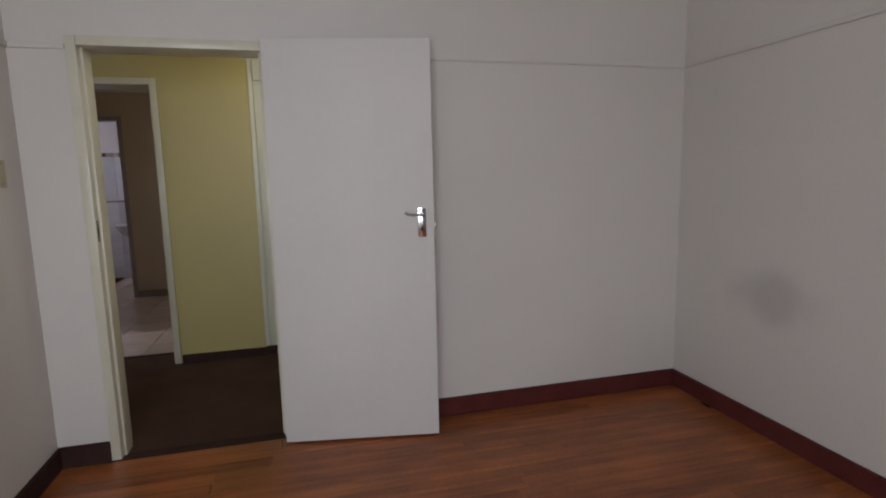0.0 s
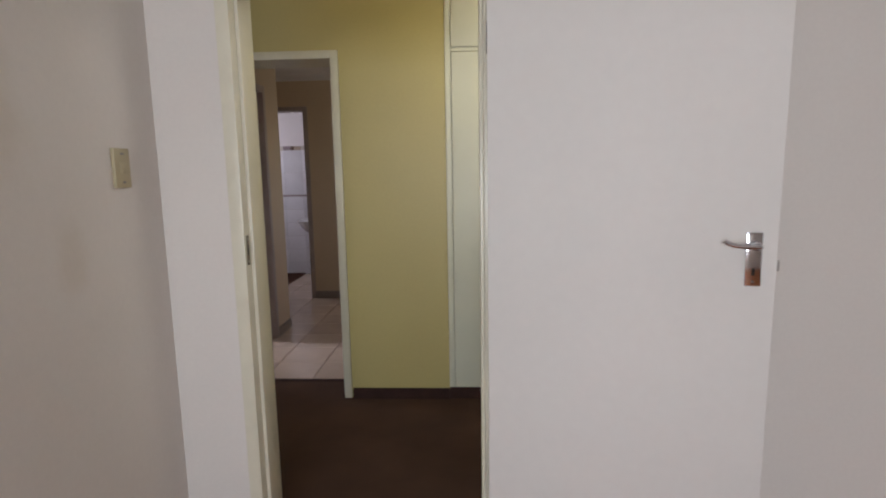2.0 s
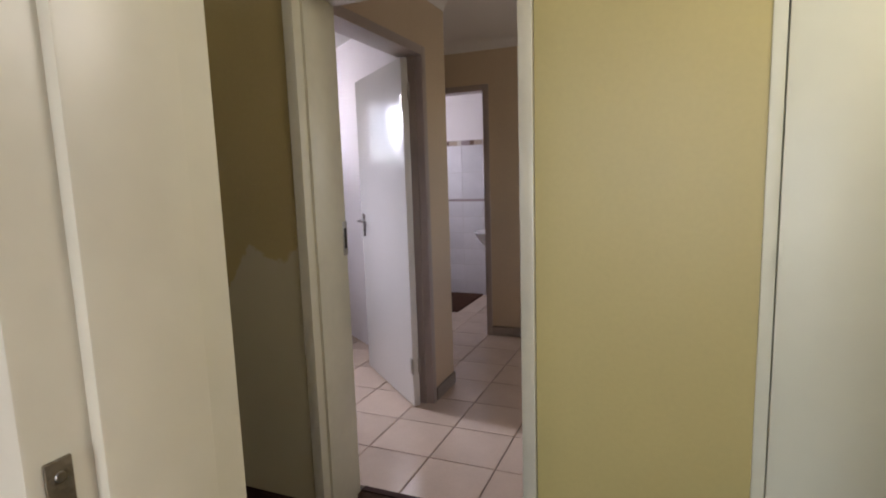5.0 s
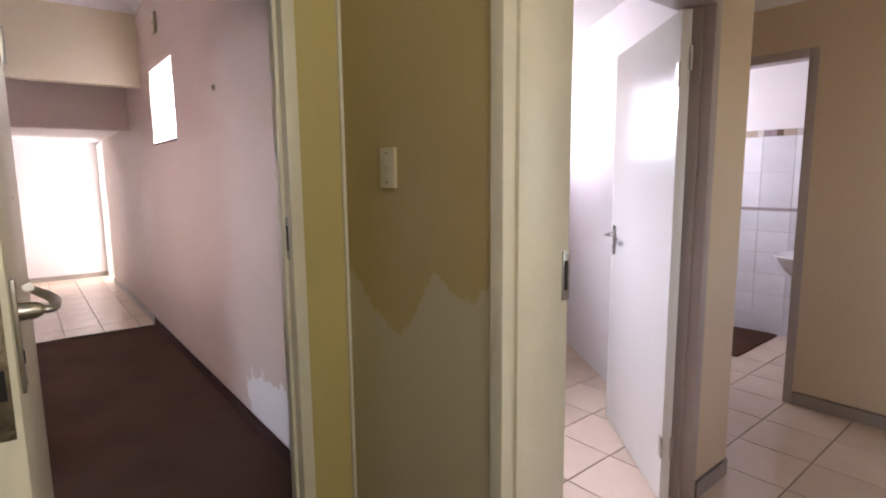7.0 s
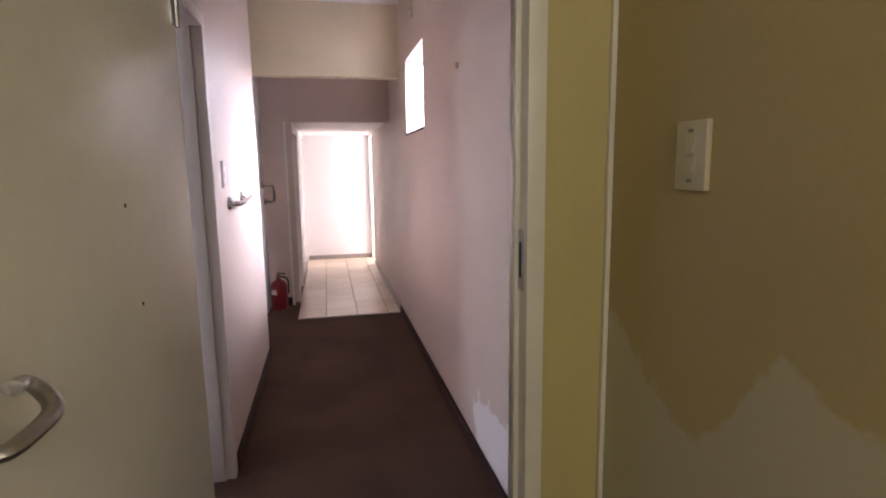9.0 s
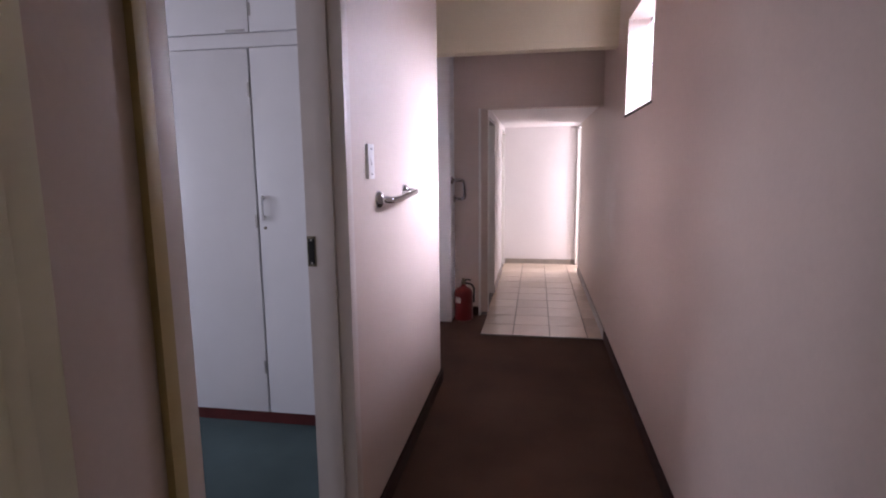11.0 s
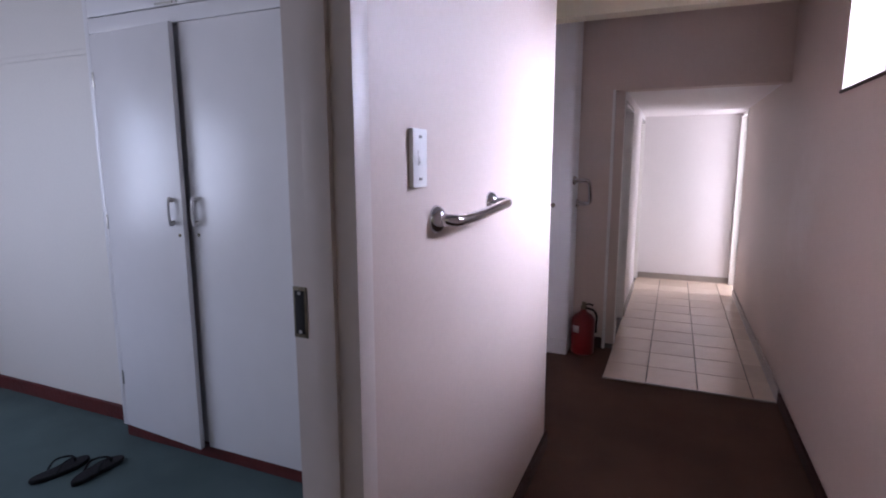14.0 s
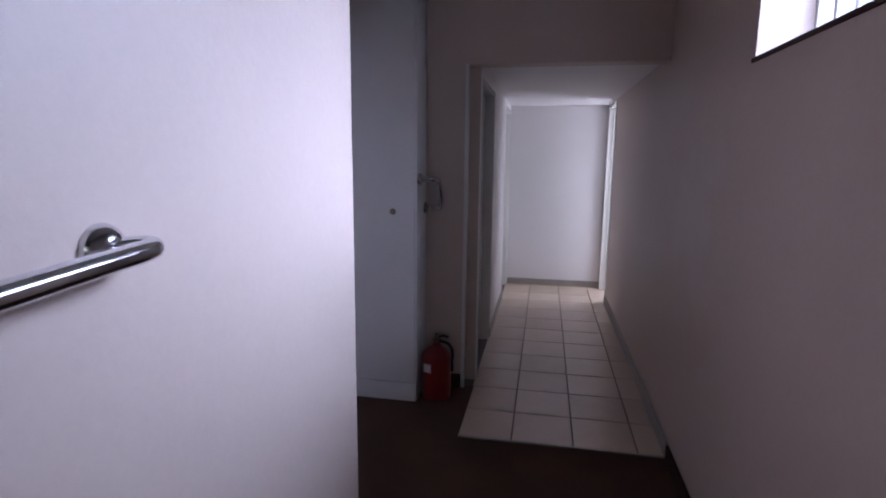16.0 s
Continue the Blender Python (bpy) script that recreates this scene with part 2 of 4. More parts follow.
dark_hole = material("dark_recess", (0.012, 0.011, 0.010), 0.8, grain=60, depth=0.1, vary=0.2)
plastic = material("cream_switch_plastic", (0.52, 0.46, 0.30), 0.35, grain=30, depth=0.03, vary=0.03)
plastic_old = material("yellowed_switch_plastic", (0.42, 0.36, 0.22), 0.4, grain=30, depth=0.05, vary=0.08)
plastic_white = material("white_switch_plastic", (0.72, 0.71, 0.70), 0.35, grain=30, depth=0.03, vary=0.03)
ink = material("grey_print", (0.22, 0.21, 0.20), 0.6)
ext_red = material("red_extinguisher_enamel", (0.17, 0.009, 0.009), 0.3, grain=40, depth=0.04, vary=0.12, blotch=6)
paper = material("white_paper_label", (0.62, 0.60, 0.58), 0.7)
rubber = material("black_rubber", (0.012, 0.012, 0.014), 0.85, grain=200, depth=0.3, vary=0.3, spec=0.2)
cloth = material("pale_grey_bedding", (0.50, 0.47, 0.48), 0.95, grain=300, depth=0.4, vary=0.1, blotch=6, spec=0.1)
cloth_print = material("dark_grey_print_cloth", (0.10, 0.10, 0.11), 0.95, spec=0.1)
cloth_brown = material("brown_bedding", (0.13, 0.075, 0.045), 0.95, grain=300, depth=0.4, vary=0.15, blotch=6, spec=0.1)
cloth_rose = material("dusty_rose_bedding", (0.34, 0.22, 0.21), 0.95, grain=300, depth=0.4, vary=0.15, blotch=6, spec=0.1)
china = material("white_china", (0.78, 0.78, 0.79), 0.1, grain=20, depth=0.01, vary=0.02)
bar_paint = material("white_bar_enamel", (0.50, 0.48, 0.47), 0.4)
outside_green = material("garden_ground", (0.10, 0.11, 0.05), 0.95, grain=8, depth=0.3, vary=0.4)
border_mats = [tile_material("border_tile_" + k, c, 0.25) for k, c in (("sand", (0.42, 0.33, 0.26)), ("brown", (0.14, 0.085, 0.06)), ("mauve", (0.33, 0.26, 0.27)), ("pale", (0.6, 0.55, 0.5)))]
glass = bpy.data.materials.new("clear_glass")
glass.use_nodes = True
gb = glass.node_tree.nodes["Principled BSDF"]
gb.inputs["Transmission Weight"].default_value, gb.inputs["Roughness"].default_value, gb.inputs["IOR"].default_value = 1.0, 0.12, 1.45

# ---- building helpers ----
# the corridor wing stands a little askew to the bedroom and lobby
WING = Matrix.Translation((-3.4, 0.335, 0)) @ Matrix.Rotation(radians(-1.3), 4, "Z") @ Matrix.Translation((3.4, -0.335, 0))


def stand(x, y):
    """The turn of the part of the house that holds the place x, y of the plan."""
    return WING if (x < -2.1 and y < 1.7) or x < -5 else Matrix()


def mesh_of(name, bm, mats):
    me = bpy.data.meshes.new(name)
    bmesh.ops.recalc_face_normals(bm, faces=bm.faces)
    bm.to_mesh(me)
    bm.free()
    for m in (mats if isinstance(mats, (list, tuple)) else [mats]):
        me.materials.append(m)
    me.polygons.foreach_set("use_smooth", [True] * len(me.polygons))
    me.set_sharp_from_angle(angle=math.radians(35))
    return me


def part(name, bm, mat, parent, label=""):
    """One mesh object under a thing or a part."""
    ob = new(name, mesh_of(name, bm, mat))
    ob.parent = parent
    return tagged(ob, label)


def thing(name, label, category, m=Matrix(), group=""):
    ob = new(name)
    ob.empty_display_size = 0.1
    ob.matrix_world = stand(m.translation.x, m.translation.y) @ m
    return tagged(ob, label, category, group)


def structure(name, bm, mat, label=""):
    xs, ys = [v.co.x for v in bm.verts], [v.co.y for v in bm.verts]
    ob = new(name, mesh_of(name, bm, mat))
    ob.matrix_world = stand((min(xs) + max(xs)) / 2, (min(ys) + max(ys)) / 2)
    return tagged(ob, label, kind="structure")


def box(lo, hi, bev=0.0, bm=None):
    """A box, its edges rounded by bev, added to bm."""
    bm = bm or bmesh.new()
    made = bmesh.ops.create_cube(bm, size=1)["verts"]
    for v in made:
        v.co = [lo[i] if v.co[i] < 0 else hi[i] for i in range(3)]
    if bev:
        edges = list({e for v in made for e in v.link_edges})
        bmesh.ops.bevel(bm, geom=edges, offset=bev, segments=2, affect="EDGES", profile=0.6)
    return bm


def lathe(profile, seg=24, bm=None, m=Matrix()):
    """A turned shape about z from (radius, height) pairs."""
    bm = bm or bmesh.new()
    rings = [[bm.verts.new(m @ Vector((r * math.cos(2 * math.pi * k / seg), r * math.sin(2 * math.pi * k / seg), z))) for k in range(seg)] for r, z in profile]
    for a, b in zip(rings, rings[1:]):
        for k in range(seg):
            bm.faces.new((a[k], a[(k + 1) % seg], b[(k + 1) % seg], b[k]))
    bm.faces.new(rings[0][::-1])
    bm.faces.new(rings[-1])
    return bm


def tube(points, r, seg=14, bm=None, squash=1.0):
    """A round bar along a line of points."""
    bm = bm or bmesh.new()
    pts = [Vector(p) for p in points]
    up = Vector((0, 0, 1))
    rings = []
    for i, p in enumerate(pts):
        d = (pts[min(i + 1, len(pts) - 1)] - pts[max(i - 1, 0)]).normalized()
        side = d.cross(up)
        side = side.normalized() if side.length > 1e-3 else Vector((1, 0, 0))
        top = side.cross(d).normalized()
        rings.append([bm.verts.new(p + r * (math.cos(a) * side + squash * math.sin(a) * top)) for a in (2 * math.pi * k / seg for k in range(seg))])
    for a, b in zip(rings, rings[1:]):
        for k in range(seg):
            bm.faces.new((a[k], a[(k + 1) % seg], b[(k + 1) % seg], b[k]))
    bm.faces.new(rings[0][::-1])
    bm.faces.new(rings[-1])
    return bm


def bend(points, n=8):
    """Smooth points through a polyline (Catmull-Rom)."""
    p = [Vector(q) for q in points]
    p = [2 * p[0] - p[1]] + p + [2 * p[-1] - p[-2]]
    out = []
    for i in range(1, len(p) - 2):
        for k in range(n):
            t = k / n
            out.append(0.5 * ((2 * p[i]) + (p[i + 1] - p[i - 1]) * t + (2 * p[i - 1] - 5 * p[i] + 4 * p[i + 1] - p[i + 2]) * t * t + (3 * p[i] - p[i - 1] - 3 * p[i + 1] + p[i + 2]) * t ** 3))
    return out + [p[-2]]


def wall(name, axis, p0, p1, a0, a1, holes, near, far, z0=0.0, z1=2.7, label=""):
    """A wall between the planes p0 and p1 of x or y, from a0 to a1 along it, pierced by holes (a, b, z, z).
    near is the paint on the p0 side and in the reveals, far the paint on the p1 side."""
    az = sorted({a0, a1, *[v for h in holes for v in h[:2]]})
    zz = sorted({z0, z1, *[v for h in holes for v in h[2:]]})
    solid = lambda i, k: 0 <= i < len(az) - 1 and 0 <= k < len(zz) - 1 and not any(h[0] <= (az[i] + az[i + 1]) / 2 <= h[1] and h[2] <= (zz[k] + zz[k + 1]) / 2 <= h[3] for h in holes)
    bm = bmesh.new()
    at = lambda p, a, z: bm.verts.new((p, a, z) if axis == "x" else (a, p, z))
    for i in range(len(az) - 1):
        for k in range(len(zz) - 1):
            if not solid(i, k):
                continue
            b0, b1, c0, c1 = az[i], az[i + 1], zz[k], zz[k + 1]
            bm.faces.new([at(p0, b0, c0), at(p0, b1, c0), at(p0, b1, c1), at(p0, b0, c1)]).material_index = 0
            bm.faces.new([at(p1, b0, c0), at(p1, b1, c0), at(p1, b1, c1), at(p1, b0, c1)]).material_index = 1
            for di, dk, q in ((-1, 0, ((b0, c0), (b0, c1))), (1, 0, ((b1, c0), (b1, c1))), (0, -1, ((b0, c0), (b1, c0))), (0, 1, ((b0, c1), (b1, c1)))):
                if not solid(i + di, k + dk):
                    bm.faces.new([at(p0, *q[0]), at(p0, *q[1]), at(p1, *q[1]), at(p1, *q[0])])
    bmesh.ops.remove_doubles(bm, verts=bm.verts, dist=1e-5)
    return structure(name, bm, [near, far], label)


def slab(name, lo, hi, mat, label=""):
    return structure(name, box(lo, hi), mat, label)


def skirting(lo, hi, mat, name="baseboard"):
    """A skirting board with an eased top edge."""
    bm = box(lo, hi)
    top = [e for e in bm.edges if all(v.co.z > hi[2] - 1e-4 for v in e.verts)]
    bmesh.ops.bevel(bm, geom=top, offset=0.006, segments=2, affect="EDGES")
    return structure(name, bm, mat)


def door_frame(name, axis, p0, p1, a0, a1, head, face, mat, label, sides=(-1, 1)):
    """A frame lining a doorway whose clear opening is a0..a1 by head: two jambs and a head, each with a rebate, proud of the wall by 8 mm."""
    root = tagged(new(name), label, "door frame", kind="structure")
    root.matrix_world = stand(p0, a0) if axis == "x" else stand(a0, p0)
    q0, q1 = min(p0, p1) - 0.008, max(p0, p1) + 0.008
    put = (lambda p, a, z: (p, a, z)) if axis == "x" else (lambda p, a, z: (a, p, z))
    span = lambda pa, pb, aa, ab, za, zb: (tuple(map(min, put(pa, aa, za), put(pb, ab, zb))), tuple(map(max, put(pa, aa, za), put(pb, ab, zb))))
    mid0, mid1 = q0 + 0.045, q1 - 0.045
    for s, a in ((-1, a0), (1, a1)):
        if s not in sides:
            continue
        bm = box(*span(q0, q1, a, a + s * face, 0, head + face), 0.004)
        part("jamb", bm, mat, root)
        part("door_stop", box(*span(mid0 if q1 - q0 > 0.1 else q0 + 0.03, mid1 if q1 - q0 > 0.1 else q1 - 0.02, a - s * 0.012, a + s * 0.002, 0, head), 0.002), mat, root)
    part("head", box(*span(q0 - 0.001, q1 + 0.001, a0, a1, head, head + face), 0.004), mat, root)
    return root


# ---- floors ----
slab("floor_bedroom_one", (-0.69, -4.54, -0.12), (3.09, 0.06, -0.016), dark_hole, "dark joints under the varnished boards")
slab("floor_lobby", (-2.0, 0.06, -0.12), (1.45, 1.72, 0.0), carpet_brown, "worn dark brown carpet of the lobby")
slab("floor_corridor", (-6.58, 0.06, -0.12), (-1.94, 1.6, -0.001), carpet_brown, "worn dark brown carpet of the corridor")
slab("floor_nook", (-6.58, -0.7, -0.12), (-4.86, 0.06, -0.001), carpet_brown, "worn dark brown carpet")
slab("floor_passage", (-3.5, 1.72, -0.12), (0.6, 5.8, -0.004), grout, "dark grout under beige floor tiles")
slab("floor_far_corridor", (-9.5, 0.3, -0.12), (-6.58, 2.3, 0.001), grout, "dark grout under beige floor tiles")
slab("floor_tile_apron", (-6.58, 0.505, 0.0), (-5.963, 1.508, 0.004), grout, "dark grout under beige floor tiles")
slab("floor_bedroom_two", (-4.94, -3.74, -0.12), (-0.75, 0.06, -0.001), carpet_green, "plain blue-green carpet")
slab("floor_door_two", (-3.275, 0.06, -0.1), (-2.46, 0.27, 0.0015), carpet_green, "blue-green carpet in the doorway")
slab("ground", (-60, -60, -0.4), (60, 60, -0.3), outside_green, "garden ground outside the house")

# ---- ceilings ----
slab("ceiling_bedroom_one", (-0.69, -4.54, 2.7), (3.09, 0.14, 2.8), ceil_mat)
slab("ceiling_lobby", (-1.97, 0.14, 2.7), (1.45, 1.72, 2.8), ceil_mat)
slab("ceiling_corridor", (-5.89, 0.21, 2.92), (-1.97, 1.74, 3.02), ceil_mat)
slab("ceiling_nook", (-6.68, -0.74, 2.42), (-5.89, 1.74, 2.55), mauve)
slab("ceiling_far", (-9.52, 0.37, 1.93), (-6.685, 2.3, 2.1), side_white)
slab("ceiling_bedroom_two", (-4.94, -3.74, 2.7), (-0.75, 0.25, 2.8), ceil_mat)
slab("ceiling_passage", (-3.52, 1.67, 2.46), (0.6, 4.26, 2.56), ceil_mat)
slab("ceiling_bathroom", (-3.2, 4.26, 2.46), (-1.07, 5.77, 2.56), ceil_mat)

# ---- walls ----
wall("wall_bedroom_north", "y", 0.0, 0.17, -0.69, 3.09, [(-0.32, 0.563, 0, 2.05)], white_a, yellow, label="off-white plaster wall, yellow on its lobby side")
wall("wall_bedroom_west", "x", -0.69, -0.55, -4.54, 0.0, [], side_white, white_a, label="off-white plaster wall with faint brown stains")
wall("wall_bedroom_east", "x", 2.95, 3.09, -4.54, 0.0, [], white_a, white_a, label="off-white plaster wall with a grey smudge")
wall("wall_bedroom_south", "y", -4.54, -4.4, -0.69, 3.09, [(-0.5, 0.7, 0.9, 2.1)], white_a, white_a)
wall("wall_lobby_north", "y", 1.45, 1.70, -1.19, 0.335, [(-1.19, -0.28, 0, 2.105)], yellow, cream, label="mustard-yellow painted lobby wall")
wall("wall_lobby_switch", "y", 1.451, 1.72, -1.96, -1.19, [], damp, cream, label="mustard wall repainted paler below an uneven line")
# the high hole is added to hold the lobby lamp; unseen
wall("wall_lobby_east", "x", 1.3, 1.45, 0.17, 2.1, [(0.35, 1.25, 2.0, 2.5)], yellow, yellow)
wall("wall_lobby_cupboard_back", "y", 2.0, 2.1, 0.3, 1.3, [], cream, cream)
wall("wall_lobby_partition", "x", -2.03, -1.935, 0.17, 1.72, [(0.455, 1.277, 0, 2.06)], mauve, yellow, z1=2.92, label="partition, mustard-yellow on its lobby side")
wall("wall_corridor_south", "y", 0.216, 0.346, -4.945, -2.03, [(-3.33, -2.405, 0, 2.075)], side_white, mauve, z1=2.92, label="cream-mauve painted corridor wall")
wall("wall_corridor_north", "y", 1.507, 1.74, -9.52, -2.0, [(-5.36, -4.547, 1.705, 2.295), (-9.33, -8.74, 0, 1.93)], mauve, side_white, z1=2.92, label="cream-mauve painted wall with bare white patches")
slab("lintel_beam", (-5.89, -0.60, 2.225), (-5.765, 1.507, 2.92), beam_cream, "pale yellow beam across the corridor")
slab("ceiling_nook_front", (-5.765, -0.74, 2.92), (-4.86, 0.21, 3.02), ceil_mat)
wall("wall_nook_south", "y", -0.74, -0.6, -6.68, -4.94, [], mauve, mauve, z1=2.92)
wall("wall_nook_east", "x", -4.945, -4.941, -0.6, 0.216, [], mauve, mauve, z1=2.92)
wall("wall_far_opening", "x", -6.684, -6.564, -0.6, 1.507, [(0.435, 1.507, 0, 1.90)], mauve, mauve, z1=2.55, label="wall with a low square opening to the tiled corridor")
wall("wall_far_south", "y", 0.375, 0.50, -9.52, -6.684, [(-7.50, -6.72, 0, 1.85), (-9.34, -8.72, 0, 1.87)], mauve, side_white, z1=2.1)
wall("wall_far_end", "x", -9.525, -9.375, 0.37, 2.3, [], side_white, side_white, z1=2.1, label="plain pale end wall of the tiled corridor")
wall("wall_far_porch", "y", 2.05, 2.2, -9.52, -8.55, [], side_white, side_white, z1=2.1)
wall("wall_far_porch_side", "x", -8.68, -8.55, 1.74, 2.05, [], side_white, side_white, z1=2.1)
wall("wall_bedroom_two_west", "x", -4.94, -4.86, -3.74, 0.215, [], mauve, side_white)
wall("wall_bedroom_two_east", "x", -0.83, -0.75, -3.74, 0.17, [], side_white, side_white)
wall("wall_bedroom_two_south", "y", -3.74, -3.6, -4.94, -0.75, [(-3.3, -1.5, 0.9, 2.1)], side_white, mauve)
wall("wall_bedroom_two_flank", "x", -4.86, -4.342, -3.6, -1.60, [], side_white, white_a, label="pale painted bedroom wall with a picture rail")
wall("wall_passage_west", "x", -1.335, -1.205, 1.702, 3.02, [(1.705, 2.715, 0, 2.115)], side_white, cream, z1=2.5, label="cream painted passage wall")
# the hole is added for the passage fill lamp; no window is known here
wall("wall_passage_east", "x", 0.25, 0.4, 1.70, 4.26, [(2.5, 3.5, 1.0, 2.0)], cream, cream, z1=2.5)
wall("wall_bathroom_south", "y", 4.14, 4.26, -3.5, 0.4, [(-2.125, -1.28, 0, 2.12)], cream, side_white, z1=2.5, label="cream painted wall round the bathroom door")
wall("wall_bathroom_north", "y", 5.62, 5.76, -3.18, -1.07, [], side_white, side_white, z1=2.5, label="bathroom wall, white above its tiles")
wall("wall_bathroom_east", "x", -1.195, -1.075, 4.26, 5.62, [], side_white, side_white, z1=2.5)
wall("wall_bathroom_west", "x", -3.195, -3.075, 4.26, 5.76, [(4.51, 5.31, 1.3, 2.1)], side_white, side_white, z1=2.5)
wall("wall_side_room_west", "x", -3.52, -3.4, 1.74, 4.26, [(2.6, 3.8, 1.62, 2.22)], side_white, side_white, z1=2.5)
wall("wall_side_room_south", "y", 1.745, 1.76, -3.5, -1.34, [], side_white, side_white, z1=2.5)
diag = wall("wall_side_room_diagonal", "y", -0.12, 0.0, 0.0, 2.9, [], cream, side_white, z1=2.5, label="white painted slanting wall of the side room")
diag.matrix_world = pose(-1.274, 2.922, 0, 0, 0, 145)

# ---- skirtings, rails, cornices ----
skirting((0.58, -0.018, 0), (2.95, 0, 0.105), skirt_red)
skirting((-0.55, -0.018, 0), (-0.32, 0, 0.105), skirt_brown)
skirting((2.932, -4.4, 0), (2.95, -0.018, 0.105), skirt_red)
skirting((-0.55, -4.4, 0), (-0.532, -0.018, 0.105), skirt_brown)
skirting((-0.272, 1.435, 0), (0.335, 1.45, 0.068), skirt_brown)
skirting((-1.935, 1.436, 0), (-1.20, 1.451, 0.095), skirt_brown)
skirting((-5.963, 1.494, 0), (-2.04, 1.507, 0.075), skirt_brown)
skirting((-4.945, 0.346, 0), (-3.34, 0.361, 0.085), skirt_brown)
skirting((-4.96, 0.10, 0), (-4.945, 0.361, 0.085), skirt_brown)
skirting((-2.37, 0.346, 0), (-2.03, 0.361, 0.085), skirt_brown)
skirting((-6.564, 1.492, 0.004), (-5.966, 1.505, 0.09), skirt_grey)
skirting((-8.74, 1.492, 0.001), (-6.567, 1.505, 0.09), skirt_grey)
skirting((-8.72, 0.50, 0.001), (-7.51, 0.512, 0.085), skirt_grey)
skirting((-9.375, 0.515, 0.001), (-9.363, 2.0, 0.075), skirt_grey)
skirting((-6.564, 0.21, 0), (-6.549, 0.425, 0.085), skirt_brown)
skirting((-4.342, -3.6, 0), (-4.327, -1.60, 0.085), skirt_red)
skirting((-1.205, 2.72, 0), (-1.193, 3.02, 0.085), skirt_grey)
skirting((-1.28, 4.128, 0), (0.25, 4.14, 0.085), skirt_grey)
skirting((-3.4, 1.76, 0), (-3.388, 4.14, 0.085), skirt_grey)
dsk = skirting((0, -0.133, 0), (2.9, -0.121, 0.085), skirt_grey)
dsk.matrix_world = diag.matrix_world.copy()


def picture_rail(lo, hi, mat):
    return structure("trim", box(lo, hi, 0.005), mat, "narrow picture rail")


picture_rail((0.563, -0.014, 1.985), (2.95, 0, 2.01), white_a)
picture_rail((-0.55, -0.014, 1.985), (-0.32, 0, 2.01), white_a)
picture_rail((2.936, -4.4, 1.985), (2.95, -0.014, 2.01), white_a)
picture_rail((-0.55, -4.4, 1.985), (-0.536, -0.014, 2.01), white_a)
picture_rail((-4.342, -3.6, 1.935), (-4.335, -1.62, 1.965), white_a)


def cornice(a, b, side, z, mat=ceil_mat):
    """A coved cornice from a to b under the ceiling, sunk on the given side."""
    a, b, side = Vector((*a, 0)), Vector((*b, 0)), Vector((*side, 0))
    bm = bmesh.new()
    prof = [(0, -0.075)] + [(0.075 - 0.07 * math.cos(t), -0.075 + 0.07 * math.sin(t)) for t in (k * math.pi / 12 for k in range(7))] + [(0.085, 0), (0, 0)]
    rows = [[bm.verts.new(p + side * u + Vector((0, 0, z + w))) for u, w in prof] for p in (a, b)]
    for k in range(len(prof) - 1):
        bm.faces.new((rows[0][k], rows[0][k + 1], rows[1][k + 1], rows[1][k]))
    for r in rows:
        bm.faces.new(r)
    return structure("trim", bm, mat, "white coved cornice")


cornice((-5.765, -0.6), (-5.765, 1.507), (1, 0), 2.92)
cornice((-5.765, 1.507), (-2.03, 1.507), (0, -1), 2.92)
cornice((-4.945, 0.346), (-2.03, 0.346), (0, 1), 2.92)
cornice((-2.7, 4.14), (0.25, 4.14), (0, -1), 2.46)
cornice((-1.205, 1.72), (-1.205, 3.02), (1, 0), 2.46)

# ---- door frames ----
door_frame("door_frame_bedroom_one", "y", 0.0, 0.17, -0.275, 0.518, 2.005, 0.045, frame_cream, "cream enamelled door frame, its paint chipped at the lock")
door_frame("door_frame_passage", "y", 1.45, 1.70, -1.138, -0.328, 2.06, 0.045, frame_cream, "wide cream enamelled door frame without a door")
door_frame("door_frame_corridor", "x", -2.02, -1.92, 0.50, 1.233, 2.02, 0.044, frame_cream, "cream enamelled door frame in the mustard partition")
door_frame("door_frame_bedroom_two", "y", 0.216, 0.346, -3.275, -2.46, 2.02, 0.055, frame_mauve, "grey-white enamelled door frame with a strike plate")
door_frame("door_frame_side_room", "x", -1.335, -1.205, 1.74, 2.66, 2.06, 0.052, frame_grey, "brown-grey enamelled steel door frame", (1,))
door_frame("door_frame_bathroom", "y", 4.14, 4.26, -2.075, -1.33, 2.068, 0.05, frame_grey, "brown-grey enamelled steel door frame")
door_frame("door_frame_far_side", "y", 0.375, 0.50, -7.47, -6.75, 1.82, 0.03, gloss_white, "white door frame in the tiled corridor")
door_frame("door_frame_far_corner", "y", 0.375, 0.50, -9.31, -8.75, 1.84, 0.03, gloss_white, "white door frame beside the end wall")
door_frame("door_frame_far_end", "y", 1.507, 1.74, -9.29, -8.78, 1.89, 0.04, gloss_white, "white frame of the bright doorway")
structure("trim", box((-6.572, 0.427, 0), (-6.552, 0.449, 1.905), 0.003), gloss_white, "narrow white edge trim")
structure("trim", box((-2.405, 0.346, 0.0), (-2.372, 0.362, 2.07), 0.004), ochre, "mustard painted edge strip beside the frame")
structure("trim", box((-1.935, 1.438, 0.095), (-1.921, 1.451, 2.7), 0.003), frame_cream, "cream painted corner bead")


